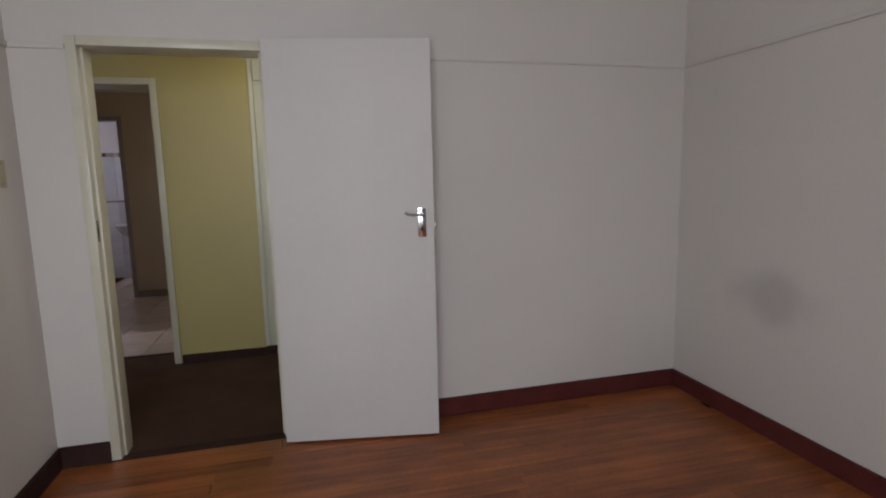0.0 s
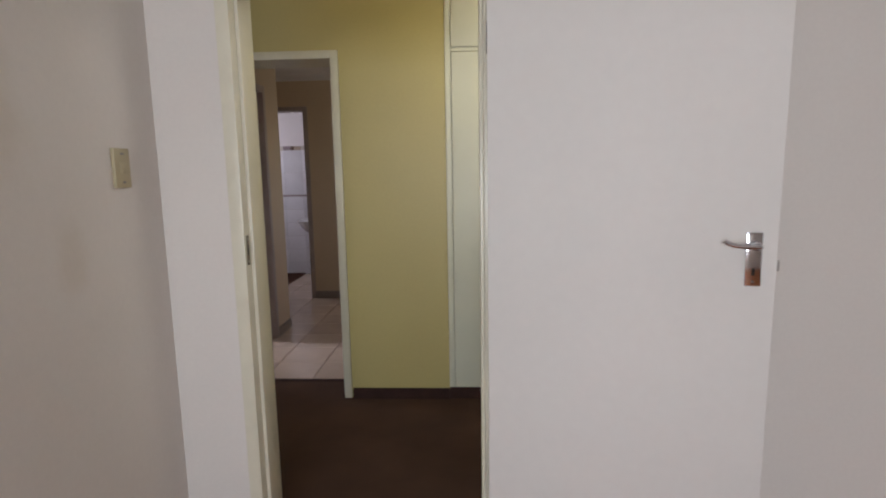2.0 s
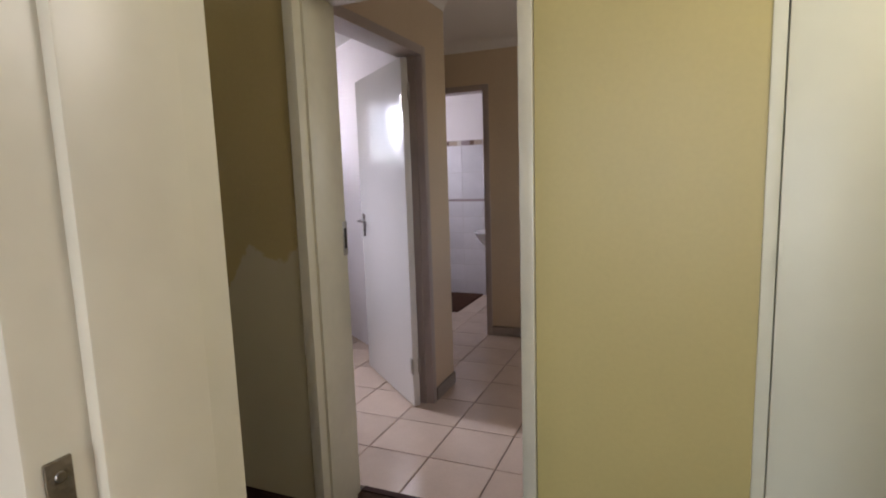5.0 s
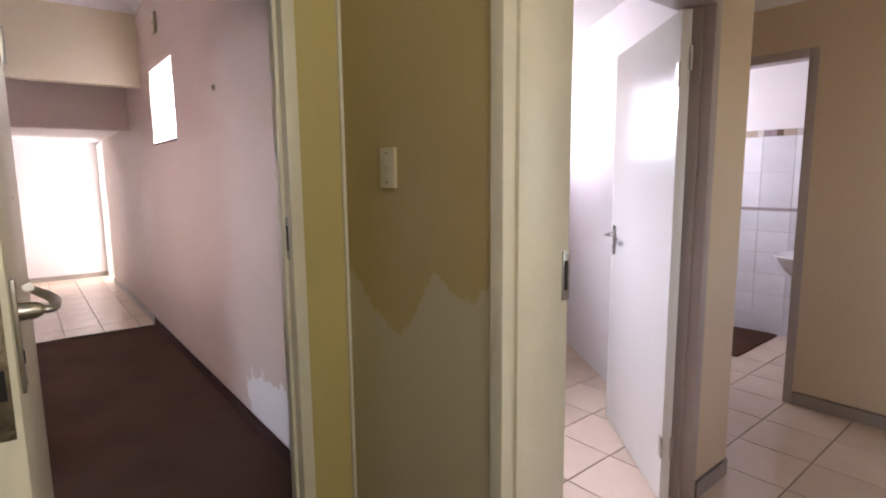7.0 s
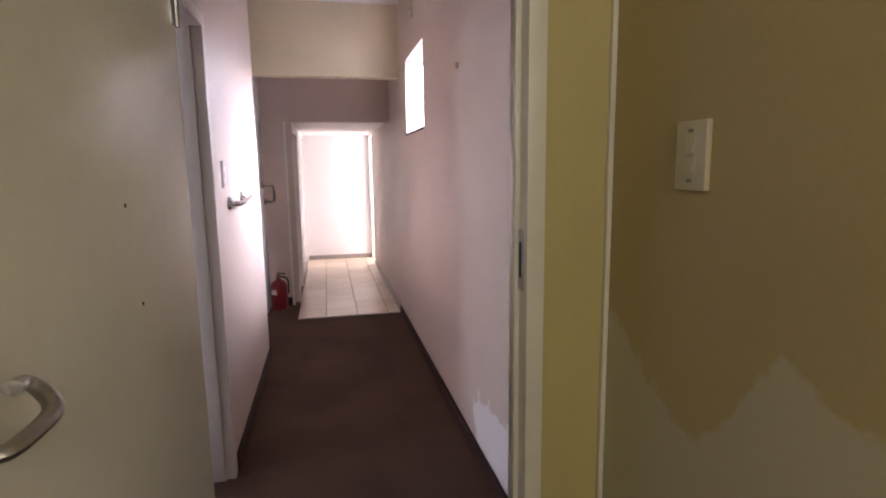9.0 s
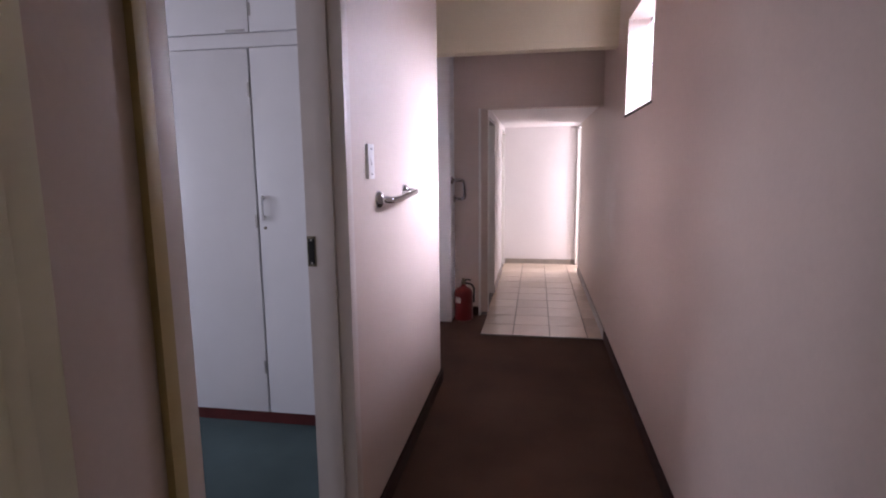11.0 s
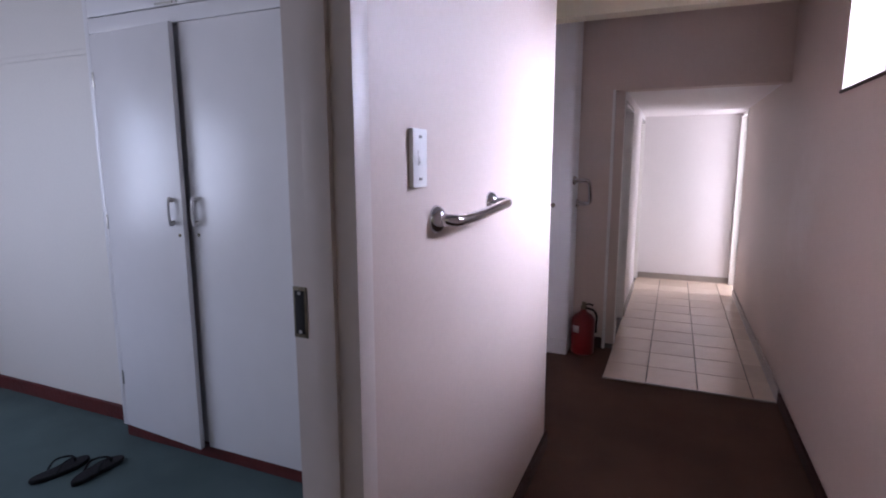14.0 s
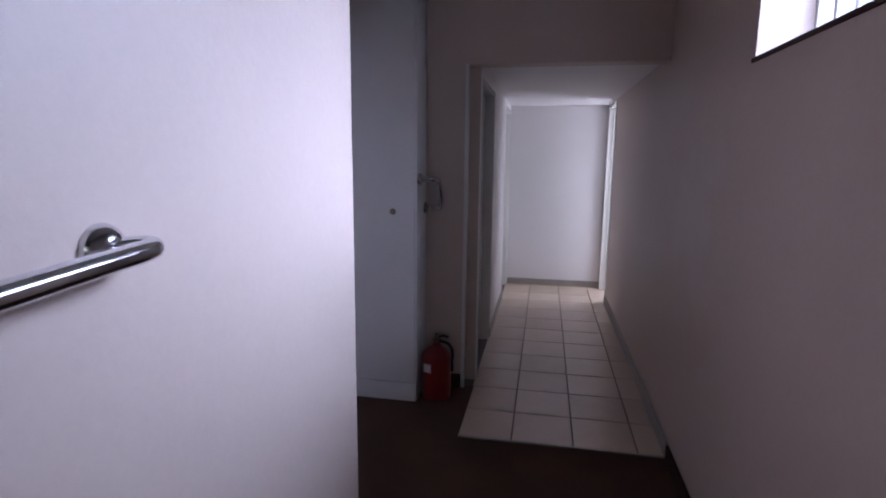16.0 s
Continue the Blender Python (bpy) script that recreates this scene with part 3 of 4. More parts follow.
def strike_plate(m, hole=(0.012, 0.06), size=(0.024, 0.13), mat=steel, label="worn steel strike plate let into the door frame"):
    """A thin strike plate in its own plane (x across, z up, +y out) with a keep hole and two screws."""
    root = thing("strike_plate", label, "strike plate", m)
    w, h = size
    part("plate", box((-w / 2, 0, -h / 2), (w / 2, 0.003, h / 2), 0.001), mat, root)
    part("keep_hole", box((-hole[0] / 2, 0.0005, -hole[1] / 2), (hole[0] / 2, 0.0036, hole[1] / 2), 0.0005), dark_hole, root)
    for s in (-1, 1):
        part("screw", lathe([(0.0, 0.0), (0.004, 0.0), (0.0035, 0.0015), (0.0, 0.0018)][1:3], 10, m=pose(0, 0.003, s * (h / 2 - 0.012), -90)), steel, root)
    return root


strike_plate(pose(-0.275, 0.012, 1.155, 0, 0, -90), (0.01, 0.035), (0.018, 0.10), bare_metal, "chipped brass strike plate in the cream frame")
strike_plate(pose(-1.138, 1.694, 1.14, 0, 0, -90), (0.016, 0.085), (0.03, 0.14), steel, "worn steel strike plate on the deep cream jamb")
strike_plate(pose(-1.945, 1.233, 1.215, 0, 0, 180), (0.014, 0.085), (0.03, 0.145), steel, "worn steel strike plate on the mustard door frame")
strike_plate(pose(-3.275, 0.225, 1.118, 0, 0, -90), (0.022, 0.085), (0.03, 0.10), bare_metal, "dark steel strike plate on the bedroom door frame")
strike_plate(pose(-1.33, 4.16, 1.05, 0, 0, 90), (0.014, 0.05), (0.022, 0.11), steel, "small steel strike plate on the bathroom door frame")

# ---- doors ----


def hinge(z, parent, x=0.0, y=0.0, mat=steel):
    h = part("hinge", tube([(x, y, z - 0.045), (x, y, z + 0.045)], 0.006, 10), mat, parent)
    part("hinge_leaf", box((x - 0.004, y - 0.002, z - 0.045), (x + 0.03, y + 0.001, z + 0.045)), mat, h)
    return h


def lever_set(parent, x, z, side, face, mat, length=0.115, curl=0.0, plate=(0.042, 0.15), lever_z=0.04):
    """A back plate with a lever and a keyhole on one face of a leaf; side is the way the lever points."""
    w, h = plate
    o = 1 if face > 0 else -1
    y0 = face
    pl = part("handle_plate", box((x - w / 2, min(y0, y0 + o * 0.007), z - h / 2), (x + w / 2, max(y0, y0 + o * 0.007), z + h / 2), 0.003), mat, parent, "metal back plate")
    part("spindle_boss", lathe([(0.014, 0.0), (0.013, 0.022), (0.009, 0.03)], 16, m=pose(x, y0 + o * 0.006, z + lever_z, -90 * o)), mat, pl)
    pts = [(x, y0 + o * 0.03, z + lever_z), (x, y0 + o * 0.048, z + lever_z), (x + side * 0.03, y0 + o * 0.052, z + lever_z + 0.001), (x + side * length * 0.75, y0 + o * 0.05, z + lever_z + 0.004), (x + side * length, y0 + o * (0.046 - curl), z + lever_z + 0.012)]
    if curl:
        pts += [(x + side * (length + 0.004), y0 + o * (0.03 - curl), z + lever_z + 0.022), (x + side * (length - 0.02), y0 + o * (0.02), z + lever_z + 0.026)]
    part("lever", tube(bend(pts, 6), 0.0085, 12, squash=0.8), mat, pl, "curved metal lever")
    part("keyhole", box((x - 0.004, min(y0 + o * 0.006, y0 + o * 0.0085), z - 0.045), (x + 0.004, max(y0 + o * 0.006, y0 + o * 0.0085), z - 0.025), 0.001), dark_hole, pl)
    for s in (-1, 1):
        part("screw", lathe([(0.004, 0.0), (0.003, 0.0015)], 10, m=pose(x, y0 + o * 0.007, z + s * (h / 2 - 0.012), -90 * o)), mat, pl)
    return pl


def door_leaf(name, m, width, height, mat, label, lock_mat=bare_metal, up=0.0):
    """A flush leaf hinged at its own z axis, reaching along +x, 40 mm thick (y from 0 to 0.04)."""
    root = thing(name, label, "door", m)
    part("leaf", box((0.003, 0, 0.012), (width, 0.04, height), 0.003), mat, root)
    lk = part("lock_edge_plate", box((width - 0.0005, 0.009, 0.98 + up), (width + 0.002, 0.031, 1.19 + up), 0.001), lock_mat, root, "paint-chipped lock plate")
    part("latch", box((width, 0.014, 1.115 + up), (width + 0.012, 0.026, 1.145 + up), 0.002), steel, lk)
    part("bolt_slot", box((width + 0.001, 0.014, 1.04 + up), (width + 0.003, 0.026, 1.085 + up), 0.0005), dark_hole, lk)
    return root


leaf_a = door_leaf("door_1", pose(0.531, -0.056, 0, 0, 0, -10) @ pose(0, -0.04, 0), 0.806, 2.043, satin_white, "white enamelled flush door standing wide open, chrome lever handle")
lever_set(leaf_a, 0.745, 1.15, -1, 0.0, chrome, 0.085)
for z in (0.25, 1.8):
    hinge(z, leaf_a, 0.0, 0.042)
leaf_c = door_leaf("door_2", pose(-1.955, 0.525, 0, 0, 0, -3.2) @ pose(0, -0.04, 0), 0.785, 2.01, frame_cream, "cream enamelled flush door standing open into the lobby, worn aluminium lever", up=0.07)
lever_set(leaf_c, 0.728, 1.19, -1, 0.04, steel, 0.085, 0.012, (0.04, 0.175), 0.035)
for z in (0.25, 1.75):
    hinge(z, leaf_c, 0.0, 0.042)
for x, z in ((0.33, 1.385), (0.30, 1.235)):
    part("screw_hole", lathe([(0.003, 0), (0.003, 0.0012)], 8, m=pose(x, 0.0398, z, -90)), dark_hole, leaf_c)
leaf_p = door_leaf("door_3", pose(-1.257, 2.598, 0, 0, 0, 139.1), 0.84, 2.043, gloss_white, "glossy white flush door open into the bright side room")
lever_set(leaf_p, 0.775, 1.06, -1, 0.04, chrome, 0.09, 0, (0.04, 0.16), 0.03)
lever_set(leaf_p, 0.775, 1.06, -1, 0.0, chrome, 0.09, 0, (0.04, 0.16), 0.03)
for z in (0.26, 1.86):
    hinge(z, leaf_p, 0.0, 0.0)
    hinge(z - 0.06 if z > 1 else z, leaf_p, 0.0, 0.042)
far_leaf = door_leaf("door_4", pose(-7.467, 0.395, 0.002), 0.714, 1.81, gloss_white, "white flush door shut in the tiled corridor")
# leaf added to close this doorway; the door itself is unseen
door_leaf("door_5", pose(-9.307, 0.395, 0.002), 0.554, 1.83, gloss_white, "white flush leaf added to close the doorway beside the end wall")

# ---- switches ----


def switch(m, w, h, rockers, mat, label, print_mat=ink):
    """A wall switch plate in its own plane (x across, z up, -y out)."""
    root = thing("light_switch", label, "light switch", m)
    plate = part("face_plate", box((-w / 2, -0.011, -h / 2), (w / 2, 0.001, h / 2), 0.003), mat, root)
    n = rockers
    for k in range(n):
        z = (k - (n - 1) / 2) * 0.036
        part("rocker_surround", box((-0.013, -0.0125, z - 0.016), (0.013, -0.0105, z + 0.016), 0.001), mat, root)
        bm = box((-0.009, -0.0155, z - 0.012), (0.009, -0.011, z + 0.012), 0.001)
        for v in bm.verts:
            if v.co.z > z and v.co.y < -0.014:
                v.co.y += 0.004
        part("rocker", bm, mat, root)
    for s in (-1, 1):
        part("screw_cap", box((-0.007, -0.0122, s * h * 0.36 - 0.003), (0.007, -0.0108, s * h * 0.36 + 0.003), 0.0005), print_mat, root)
        if n > 1:
            part("print_line", box((-0.011, -0.0122, s * 0.002 - 0.0008), (0.011, -0.0109, s * 0.002 + 0.0008)), print_mat, root)
    return root


switch(pose(-0.55, -0.199, 1.432, 0, 0, 90), 0.07, 0.115, 1, plastic_old, "yellowed single light switch on the bedroom wall")
switch(pose(-1.645, 1.451, 1.447), 0.082, 0.126, 2, plastic, "cream double light switch above the paint line")
switch(pose(-3.533, 0.346, 1.409, 0, 0, 180), 0.07, 0.125, 1, plastic_white, "white single light switch above the grab rail")

# ---- grab rails ----


def grab_rail(points, base_a, base_b, m, label):
    """A chromed bar between two domed flanges; in its own frame the wall is the plane y = 0 and +y is out."""
    root = thing("grab_rail", label, "grab rail", m, "grab rails of the corridor")
    part("bar", tube(bend(points, 7), 0.0145, 18), chrome, root)
    for b in (base_a, base_b):
        part("flange", lathe([(0.034, 0.0), (0.034, 0.003), (0.032, 0.009), (0.027, 0.016), (0.020, 0.021), (0.0145, 0.024)], 24, m=pose(b[0], 0, b[1], -90)), chrome, root)
    return root


rail_shape = [(0, 0.012, 0), (0.004, 0.034, -0.001), (0.03, 0.048, -0.004), (0.12, 0.054, -0.004), (0.22, 0.055, 0.0), (0.36, 0.055, 0.008), (0.425, 0.053, 0.011), (0.445, 0.042, 0.012), (0.432, 0.026, 0.012), (0.41, 0.012, 0.012)]
grab_rail([(-p[0], p[1], p[2]) for p in rail_shape], (0, 0), (-0.41, 0.012), pose(-3.634, 0.346, 1.266), "chromed angled grab rail screwed to the corridor wall")
rail_b = [(0, 0.012, 0), (0.0, 0.08, 0), (0.02, 0.098, -0.004), (0.08, 0.102, -0.03), (0.14, 0.102, -0.14), (0.16, 0.08, -0.17), (0.16, 0.012, -0.17)]
grab_rail([(-p[0], p[1], p[2]) for p in rail_b], (0, 0), (-0.16, -0.17), pose(-6.36, 0.205, 1.273), "small chromed grab rail on the cupboard side")

# ---- corridor window ----
win = tagged(new("window_1"), "small high steel window with white bars and bright daylight", "window", kind="structure")
win.matrix_world = WING
WX0, WX1, WZ0, WZ1 = -5.36, -4.547, 1.705, 2.295
wm = (WX0 + WX1) / 2
for lo, hi in (((WX0, 1.66, WZ0), (WX0 + 0.025, 1.70, WZ1)), ((WX1 - 0.025, 1.66, WZ0), (WX1, 1.70, WZ1)), ((WX0 + 0.025, 1.66, WZ0), (WX1 - 0.025, 1.70, WZ0 + 0.025)), ((WX0 + 0.025, 1.66, WZ1 - 0.025), (WX1 - 0.025, 1.70, WZ1)), ((wm - 0.01, 1.66, WZ0 + 0.025), (wm + 0.01, 1.695, WZ1 - 0.025))):
    part("window_frame", box(lo, hi, 0.003), bar_paint, win)
for a, b in ((WX0 + 0.025, wm - 0.01), (wm + 0.01, WX1 - 0.025)):
    pane = part("pane", box((a, 1.676, WZ0 + 0.025), (b, 1.680, WZ1 - 0.025)), glass, win)
    pane.visible_shadow = False
for k in range(7):
    x = WX0 + 0.09 + k * 0.106
    part("burglar_bar", tube([(x, 1.63, WZ0 + 0.01), (x, 1.63, WZ1 - 0.01)], 0.006, 8), bar_paint, win)
for z in (WZ0 + 0.05, WZ0 + 0.29, WZ1 - 0.05):
    part("burglar_bar", tube([(WX0 + 0.02, 1.622, z), (WX1 - 0.02, 1.622, z)], 0.006, 8), bar_paint, win)
part("window_sill", box((WX0 - 0.015, 1.50, WZ0 - 0.012), (WX1 + 0.015, 1.66, WZ0 + 0.002), 0.003), skirt_brown, win, "dark painted sill")
structure("trim", box((-3.55, 1.489, 1.921), (-3.532, 1.508, 1.953), 0.006), plastic_old, "small wall hook in the plaster")
det = thing("wall_vent", "small cream plastic cover high on the corridor wall", "vent cover", pose(-4.96, 1.507, 2.60))
part("cover", box((-0.05, -0.022, -0.075), (0.05, 0.001, 0.075), 0.008), plastic, det)
part("slot", box((-0.03, -0.0235, -0.01), (0.03, -0.0215, 0.0), 0.001), ink, det)
vent = thing("wall_vent", "plastered ventilator above the side room door", "vent", pose(-1.705, 3.25, 2.22, 0, 0, 145))
part("frame", box((-0.13, -0.012, -0.08), (0.13, 0.0, 0.08), 0.004), frame_grey, vent)
for k in range(6):
    part("slat", box((-0.115, -0.02, -0.066 + k * 0.024), (0.115, -0.006, -0.054 + k * 0.024), 0.002), frame_grey, vent)

# ---- bedroom two: built-in wardrobe ----


def pull(parent, y, z, x=0.0):
    """A bowed bar handle standing off a cupboard door that faces +x."""
    h = part("handle", tube(bend([(x, y, z - 0.05), (x + 0.022, y, z - 0.056), (x + 0.026, y, z), (x + 0.022, y, z + 0.056), (x, y, z + 0.05)], 6), 0.007, 10), plastic_white, parent, "white bow handle")
    for s in (-1, 1):
        part("handle_post", tube([(x - 0.002, y, z + s * 0.045), (x + 0.02, y, z + s * 0.045)], 0.005, 8), steel, h)
    return h


wardrobe = thing("wardrobe", "white enamelled built-in wardrobe, one door slightly ajar", "wardrobe", pose(-4.212, -0.018, 0))
y_ends = (-1.66, 0.21)
part("carcass", box((-0.645, y_ends[0], 0.0), (-0.035, y_ends[1], 2.695)), cup_white, wardrobe)
part("plinth", box((-0.035, y_ends[0], 0.0), (-0.018, y_ends[1], 0.068), 0.002), skirt_red, wardrobe, "oxblood painted plinth")
for lo, hi in (((-0.035, -1.66, 0.069), (0, -1.632, 2.694)), ((-0.035, -1.632, 1.984), (0, 0.21, 2.05)), ((-0.035, 0.165, 0.069), (0, 0.21, 1.984)), ((-0.035, -1.632, 2.62), (0, 0.21, 2.694))):
    part("face_frame", box(lo, hi, 0.003), cup_white, wardrobe)
for k, (a, b, swing) in enumerate(((-1.628, -1.075, 4.0), (-1.069, -0.455, 0.0), (-0.449, 0.16, 0.0))):
    dr = part("door", box((-0.02, 0.002, 0.073), (0.004, b - a - 0.004, 1.98), 0.003), cup_white, wardrobe)
    dr.location = (0, a, 0)
    dr.rotation_euler = (0, 0, radians(-swing))
    w = b - a
    hy = w - 0.06 if k == 0 else 0.035
    pull(dr, hy, 1.19, 0.004)
    part("lock", lathe([(0.008, 0), (0.008, 0.004), (0.003, 0.005)], 12, m=pose(0.003, 0.035 if k else w - 0.03, 1.085, 0, 90)), bare_metal, dr)
    for z in (0.33, 1.12, 1.78):
        part("hinge", box((0.002, 0.0 if k == 0 else w - 0.012, z - 0.035), (0.008, 0.01 if k == 0 else w - 0.002, z + 0.035), 0.001), steel, dr)
for a, b in ((-1.628, -1.07), (-1.064, -0.445), (-0.439, 0.16)):
    up = part("upper_door", box((-0.02, a, 2.054), (0.003, b, 2.615), 0.003), cup_white, wardrobe)
    part("hinge", box((0.001, a, 2.13), (0.007, a + 0.01, 2.19), 0.001), steel, up)
    part("latch", box((0.002, b - 0.12, 2.058), (0.008, b - 0.02, 2.068), 0.001), steel, up)

# ---- bedroom two: slippers and bed ----


def flip_flop(m, mirror):
    """A black flip-flop: foam sole with a waisted outline and a Y strap."""
    root = thing("flip_flop", "black rubber flip-flop lying on the blue-green carpet", "flip-flop", m, "pair of flip-flops")
    bm = bmesh.new()
    out = []
    for k in range(40):
        a = 2 * math.pi * k / 40
        x = 0.125 * math.cos(a)
        w = 0.045 + 0.006 * math.cos(a) - 0.009 * math.exp(-((x + 0.02) / 0.05) ** 2)
        out.append((x, w * math.sin(a) + mirror * 0.006 * math.cos(2 * a)))
    rings = [[bm.verts.new((x * s, y * s, z)) for x, y in out] for s, z in ((0.97, 0.0), (1.0, 0.004), (1.0, 0.016), (0.97, 0.020))]
    for a, b in zip(rings, rings[1:]):
        for k in range(40):
            bm.faces.new((a[k], a[(k + 1) % 40], b[(k + 1) % 40], b[k]))
    bm.faces.new(rings[0][::-1])
    bm.faces.new(rings[-1])
    part("sole", bm, rubber, root)
    for s in (-1, 1):
        part("strap", tube(bend([(0.065, mirror * 0.005, 0.018), (0.055, mirror * 0.005 + s * 0.012, 0.045), (0.0, s * 0.034, 0.05), (-0.035, s * 0.042, 0.016)], 7), 0.005, 8), rubber, root)
    return root


flip_flop(pose(-3.87, -1.647, 0.0, 0, 0, 172), 1)
flip_flop(pose(-3.934, -1.488, 0.0, 0, 0, 182), -1)

bed = thing("bed", "low bed with pale printed and brown rumpled bedding", "bed", pose(-2.25, -1.53, 0))
part("base", box((-0.86, -0.95, 0.10), (0.86, 0.95, 0.24), 0.01), cloth_brown, bed)
for sx in (-1, 1):
    for sy in (-1, 1):
        part("leg", lathe([(0.022, 0.0), (0.028, 0.1)], 12, m=pose(sx * 0.78, sy * 0.86, 0)), rubber, bed)
part("mattress", box((-0.87, -0.95, 0.24), (0.87, 0.95, 0.41), 0.04), cloth, bed)


def drape(name, x0, x1, y0, y1, z, mat, label, seed, hang=0.1, n=36):
    """A cloth lying on the bed with folds, its edges hanging."""
    bm = bmesh.new()
    grid = []
    for i in range(n + 1):
        row = []
        for k in range(n + 1):
            x, y = x0 + (x1 - x0) * i / n, y0 + (y1 - y0) * k / n
            e = max(0, abs(x) - 0.84, abs(y) - 0.92)
            f = 0.016 * noise.noise(Vector((x * 7 + seed, y * 5, seed))) + 0.02 * noise.noise(Vector((x * 2.3, y * 2.6 + seed, 3)))
            row.append(bm.verts.new((max(-0.895, min(0.895, x)) + (f if e else 0), max(-0.975, min(0.975, y)) + (f if e else 0), z + f + 0.012 - 1.0 * e)))
        grid.append(row)
    for i in range(n):
        for k in range(n):
            bm.faces.new((grid[i][k], grid[i + 1][k], grid[i + 1][k + 1], grid[i][k + 1])).smooth = True
    ob = part(name, bm, mat, bed, label)
    md = ob.modifiers.new("thick", "SOLIDIFY")
    md.thickness = 0.012
    return ob


sheet = drape("sheet", -0.98, 0.95, -1.0, 0.98, 0.42, cloth, "pale grey sheet printed with dark lines", 1.7)
for r in range(9):
    for c in range(9):
        x, y = -0.84 + c * 0.055 + 0.01 * math.sin(r * 2.1), 0.55 - r * 0.075
        part("print_line", box((x, y, 0.443), (x + 0.032 + 0.012 * math.sin(r * 3 + c), y + 0.016, 0.452)), cloth_print, sheet)
drape("blanket", -0.96, 0.92, 0.74, 1.05, 0.442, cloth_brown, "brown blanket folded over the foot end", 5.2)
drape("throw", -0.94, -0.2, 0.62, 0.80, 0.45, cloth_rose, "dusty rose throw, rumpled", 8.4)

# ---- lobby cupboard ----
lob = thing("cupboard", "pale green-white built-in lobby cupboard, doors shut", "cupboard", pose(0.335, 1.45, 0))
part("carcass", box((0.002, 0.022, 0), (0.963, 0.54, 2.695)), cup_green, lob)
part("plinth", box((0.0, -0.004, 0), (0.963, 0.021, 0.072), 0.002), skirt_brown, lob, "dark brown plinth")
for lo, hi in (((0.0, -0.004, 0.073), (0.034, 0.021, 2.69)), ((0.034, -0.004, 2.079), (0.963, 0.021, 2.10)), ((0.034, -0.004, 2.66), (0.963, 0.021, 2.69))):
    part("face_frame", box(lo, hi, 0.003), cup_green, lob)
for a, b in ((0.037, 0.49), (0.495, 0.955)):
    for z0, z1 in ((0.075, 2.075), (2.103, 2.656)):
        d = part("door", box((a, -0.008, z0), (b, 0.018, z1), 0.003), cup_green, lob)
        for z in ((0.33, 1.15, 1.86) if z1 < 2.1 else (2.2, 2.55)):
            part("hinge", box((a - 0.001, -0.012, z - 0.035), (a + 0.009, -0.007, z + 0.035), 0.001), cup_green, d)

# ---- nook cupboard and extinguisher ----
nook = thing("cupboard", "tall white cupboard with a dark knob beside the opening", "cupboard", pose(-6.30, 0, 0))
part("carcass", box((-0.262, -0.598, 0.0), (-0.02, 0.205, 2.415), 0.002), cup_white, nook)
for a, b in ((-0.595, -0.20), (-0.195, 0.198)):
    d = part("door", box((-0.019, a, 0.115), (0.0, b, 2.40), 0.003), cup_white, nook)
    part("knob", lathe([(0.006, 0), (0.006, 0.014), (0.016, 0.02), (0.017, 0.027), (0.011, 0.034)], 16, m=pose(0, b - 0.115 if a > -0.5 else b - 0.05, 1.10, 0, 90)), bare_metal, d, "dark round knob")
part("plinth", box((-0.019, -0.6, 0.0), (-0.006, 0.205, 0.11), 0.002), cup_white, nook)

ext = thing("fire_extinguisher", "small red fire extinguisher with white labels standing on the carpet", "extinguisher", pose(-6.41, 0.305, 0) @ Matrix.Diagonal((0.94, 0.94, 0.85, 1)))
part("cylinder", lathe([(0.074, 0.0), (0.088, 0.008), (0.090, 0.02), (0.090, 0.29), (0.085, 0.315), (0.066, 0.342), (0.038, 0.360), (0.024, 0.372), (0.022, 0.39)], 32), ext_red, ext)
part("valve", lathe([(0.02, 0.39), (0.024, 0.395), (0.024, 0.415), (0.016, 0.42), (0.014, 0.45), (0.009, 0.455)], 16), bare_metal, ext, "dark valve head")
part("grip", tube(bend([(0.0, 0.012, 0.43), (0.01, 0.04, 0.442), (0.012, 0.075, 0.435)], 6), 0.007, 10), rubber, ext)
part("hose", tube(bend([(0.01, 0.02, 0.405), (0.03, 0.078, 0.395), (0.04, 0.105, 0.35), (0.035, 0.104, 0.27), (0.025, 0.102, 0.20)], 7), 0.009, 10), rubber, ext)


def wrap_label(name, a0, a1, z0, z1, r, mat, label):
    bm = bmesh.new()
    n = 10
    rows = [[bm.verts.new((r * math.cos(a), r * math.sin(a), z)) for a in (radians(a0 + (a1 - a0) * k / n) for k in range(n + 1))] for z in (z0, z1)]
    for k in range(n):
        bm.faces.new((rows[0][k], rows[0][k + 1], rows[1][k + 1], rows[1][k]))
    ob = part(name, bm, mat, ext, label)
    ob.modifiers.new("thick", "SOLIDIFY").thickness = 0.001
    return ob


wrap_label("paper_label", -50, -12, 0.20, 0.26, 0.0912, paper, "small white label")
part("tag", box((0.005, 0.112, 0.255), (0.04, 0.116, 0.33), 0.001), paper, ext, "white service tag on a string")
part("tag_string", tube(bend([(0.01, 0.03, 0.385), (0.02, 0.09, 0.37), (0.02, 0.114, 0.33)], 6), 0.0015, 6), paper, ext)

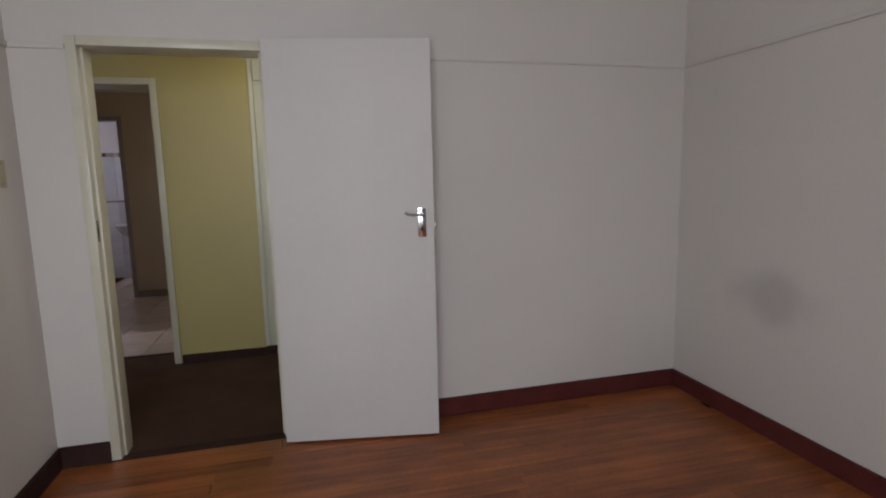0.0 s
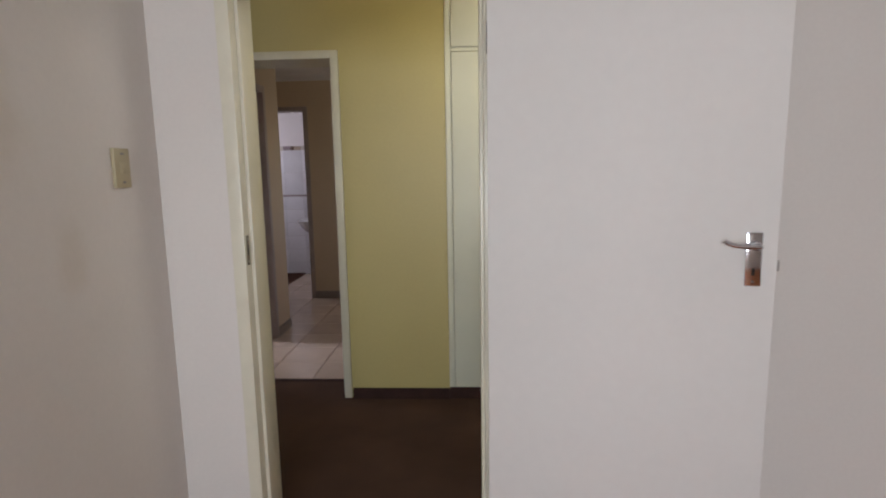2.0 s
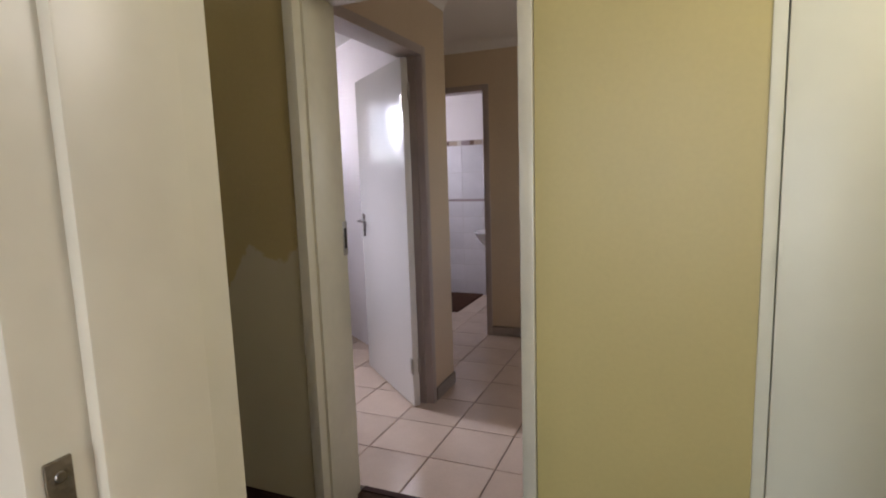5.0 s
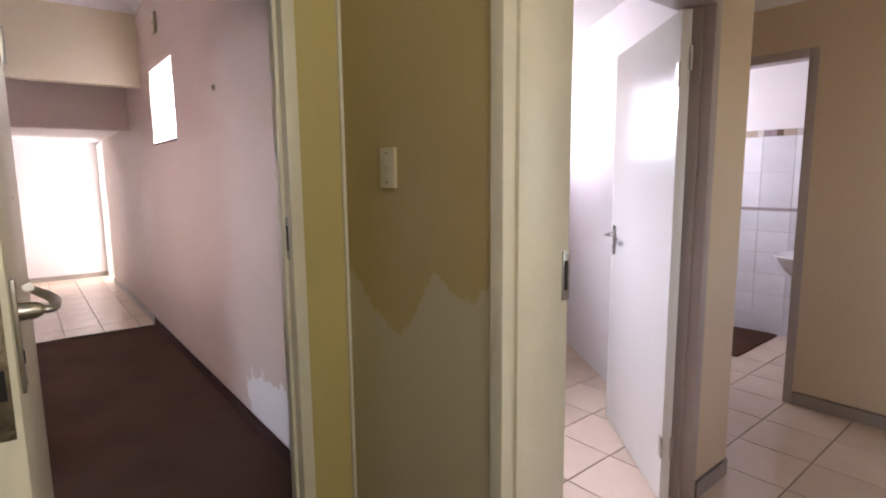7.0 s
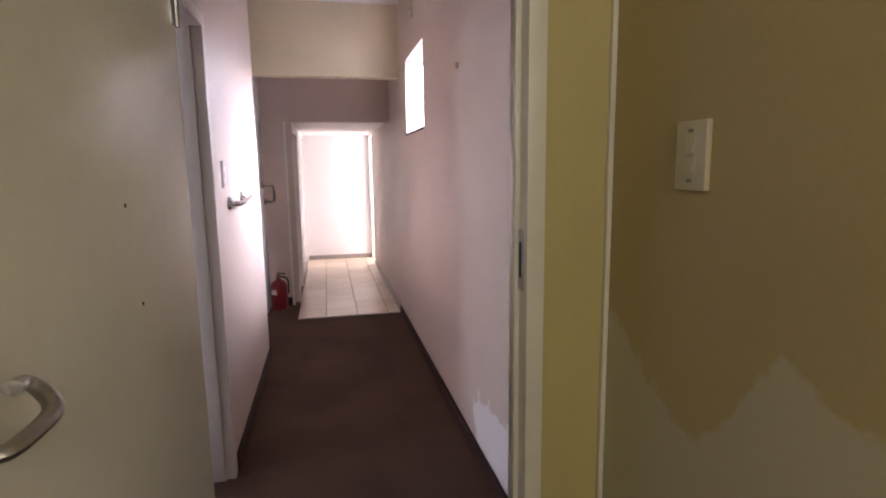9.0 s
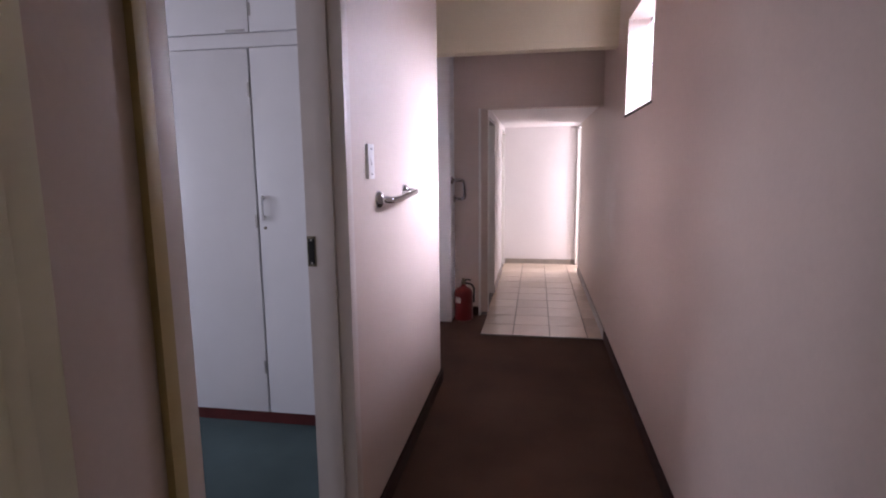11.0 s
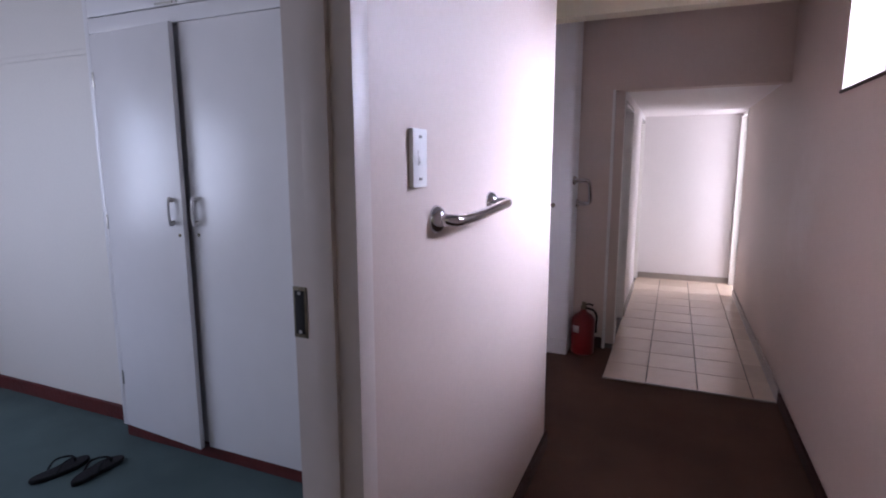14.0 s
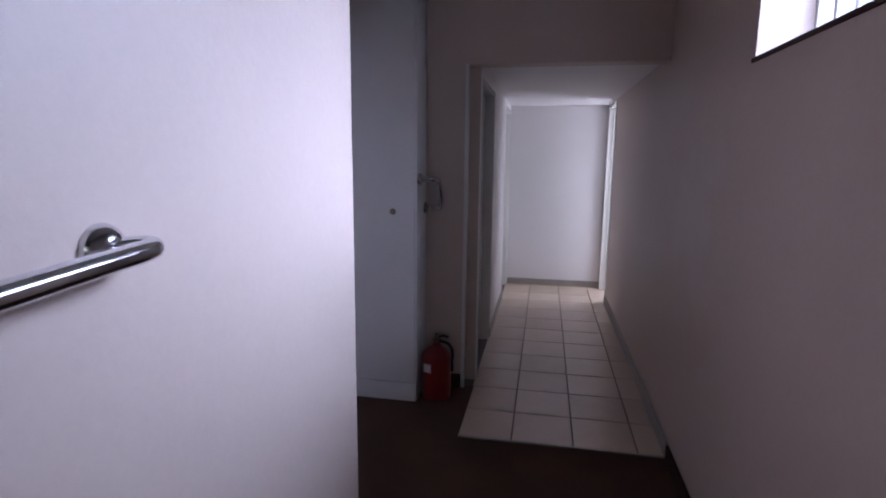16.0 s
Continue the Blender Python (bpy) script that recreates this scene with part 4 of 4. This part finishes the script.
# ---- bathroom ----
mat_ob = thing("bath_mat", "plain brown bath mat on the tiles", "bath mat", pose(-2.36, 5.19, 0.0045))
part("mat_top", box((-0.51, -0.42, 0.0), (0.51, 0.40, 0.014), 0.005), carpet_mat, mat_ob)
basin = thing("wash_basin", "white china wash basin on the bathroom wall", "basin", pose(-1.195, 4.94, 0.82))
bm = bmesh.new()
prof = [(0.10, -0.16), (0.17, -0.12), (0.215, -0.05), (0.235, -0.008), (0.24, 0.0), (0.225, 0.003), (0.205, -0.01), (0.17, -0.07), (0.08, -0.11), (0.03, -0.115)]
lathe(prof, 32, bm, pose(-0.25, 0, 0) @ Matrix.Diagonal((1.05, 1.2, 1, 1)))
part("bowl", bm, china, basin)
part("back_ledge", box((-0.12, -0.26, -0.12), (0.0, 0.26, 0.02), 0.02), china, basin)
tap = part("tap", tube(bend([(-0.06, 0, 0.02), (-0.06, 0, 0.10), (-0.09, 0, 0.125), (-0.15, 0, 0.10)], 7), 0.011, 12), chrome, basin)
part("tap_knob", lathe([(0.018, 0.0), (0.02, 0.02), (0.012, 0.028)], 14, m=pose(-0.05, 0.07, 0.02)), chrome, tap)
part("waste_pipe", tube([(-0.2, 0, -0.15), (-0.2, 0, -0.32), (-0.01, 0, -0.34)], 0.018, 12), plastic_white, basin)

# ---- boards and tiles ----


def plank_mesh(w, d, t, mat, ch=0.002):
    bm = bmesh.new()
    lo = [bm.verts.new((x, y, 0)) for x, y in ((0, 0), (w, 0), (w, d), (0, d))]
    hi = [bm.verts.new((x, y, t - ch)) for x, y in ((0, 0), (w, 0), (w, d), (0, d))]
    tp = [bm.verts.new((x, y, t)) for x, y in ((ch, ch), (w - ch, ch), (w - ch, d - ch), (ch, d - ch))]
    for k in range(4):
        j = (k + 1) % 4
        bm.faces.new((lo[k], lo[j], hi[j], hi[k]))
        bm.faces.new((hi[k], hi[j], tp[j], tp[k]))
    bm.faces.new(tp)
    return mesh_of("piece", bm, mat)


rng = random.Random(5)
floor_a = bpy.data.objects["floor_bedroom_one"]
bw = 0.088
lengths = {}
row = 0
y = -0.02
while y > -4.4:
    x = -0.55 - rng.uniform(0, 1.2)
    while x < 2.95:
        ln = rng.choice((1.2, 1.5, 1.8, 2.1))
        a, b = max(x, -0.55), min(x + ln, 2.95)
        if b - a > 0.05:
            key = round(b - a, 2)
            if key not in lengths:
                lengths[key] = plank_mesh(key - 0.001, bw - 0.0012, 0.016, board_mat, 0.0012)
            ob = new("board", lengths[key])
            ob.parent = floor_a
            ob.location = (a, y - bw, -0.016 + rng.uniform(-0.0006, 0.0004))
        x += ln
    y -= bw
slab("threshold", (-0.275, -0.02, -0.016), (0.518, 0.06, -0.0005), skirt_brown, "dark worn timber threshold")
slab("threshold", (-1.138, 1.712, -0.004), (-0.328, 1.745, 0.006), skirt_brown, "dark timber strip at the tile edge")


def tile_field(parent, xs, ys, pitch, keep, z, base=0.008, gap=0.006, mat=tile_mat):
    """Tiles on a grid through (xs, ys), cut at the bounds keep = (x0, x1, y0, y1), raised over the grout."""
    cache = {}
    x0, x1, y0, y1 = keep
    i0, i1 = math.floor((x0 - xs) / pitch), math.ceil((x1 - xs) / pitch)
    k0, k1 = math.floor((y0 - ys) / pitch), math.ceil((y1 - ys) / pitch)
    for i in range(i0, i1):
        for k in range(k0, k1):
            a, b = max(x0, xs + i * pitch + gap / 2), min(x1, xs + (i + 1) * pitch - gap / 2)
            c, d = max(y0, ys + k * pitch + gap / 2), min(y1, ys + (k + 1) * pitch - gap / 2)
            if b - a < 0.01 or d - c < 0.01:
                continue
            key = (round(b - a, 3), round(d - c, 3))
            if key not in cache:
                cache[key] = plank_mesh(*key, base, mat, 0.0015)
            ob = new("tile", cache[key])
            ob.parent = parent
            ob.location = (a, c, z)


tile_field(bpy.data.objects["floor_passage"], -0.967, 2.412, 0.342, (-3.4, 0.25, 1.746, 4.14), -0.0045)
tile_field(bpy.data.objects["floor_passage"], -0.967, 2.412, 0.342, (-3.07, -1.195, 4.141, 5.62), -0.0045)
tile_field(bpy.data.objects["floor_far_corridor"], -5.972, 0.772, 0.302, (-9.375, -6.582, 0.501, 2.04), 0.0)
tile_field(bpy.data.objects["floor_tile_apron"], -5.972, 0.772, 0.302, (-6.578, -5.975, 0.507, 1.506), 0.0025, 0.0065)
slab("tile_edge", (-5.977, 0.505, 0.0), (-5.963, 1.507, 0.0085), skirt_grey, "worn edge of the tiles against the carpet")

# bathroom wall tiles on a frame of grout
bt = slab("wall_tiling", (-3.075, 5.605, 0.0), (-1.195, 5.62, 1.775), grout_white, "white glazed wall tiles with a coloured border")
bcache = {}


def wall_piece(parent, a, b, z0, z1, mat, nm="tile"):
    key = (round(b - a, 3), round(z1 - z0, 3), mat.name)
    if key not in bcache:
        bcache[key] = plank_mesh(key[0], key[1], 0.006, mat, 0.001)
    ob = new(nm, bcache[key])
    ob.parent = parent
    ob.matrix_local = pose(a, 5.606, z0, 90)


rows_z = [0.0, 0.17, 0.355, 0.54, 0.725, 0.91, 1.085]
for z0, z1 in zip(rows_z, rows_z[1:]):
    x = -3.075
    while x < -1.205:
        wall_piece(bt, x + 0.002, min(x + 0.248, -1.197), z0 + 0.002, z1 - 0.002, wall_tile)
        x += 0.25
x = -3.075
while x < -1.205:
    wall_piece(bt, x, min(x + 0.25, -1.197), 1.09, 1.11, border_mats[2], "pencil_tile")
    x += 0.25
for z0, z1 in ((1.115, 1.415), (1.415, 1.715)):
    x = -3.075
    while x < -1.205:
        wall_piece(bt, x + 0.002, min(x + 0.248, -1.197), z0 + 0.002, z1 - 0.002, wall_tile)
        x += 0.25
x, k = -3.075, 0
while x < -1.205:
    wall_piece(bt, x + 0.001, min(x + 0.049, -1.197), 1.719, 1.771, border_mats[(k * 7 + k // 3) % 4], "border_tile")
    x += 0.05
    k += 1
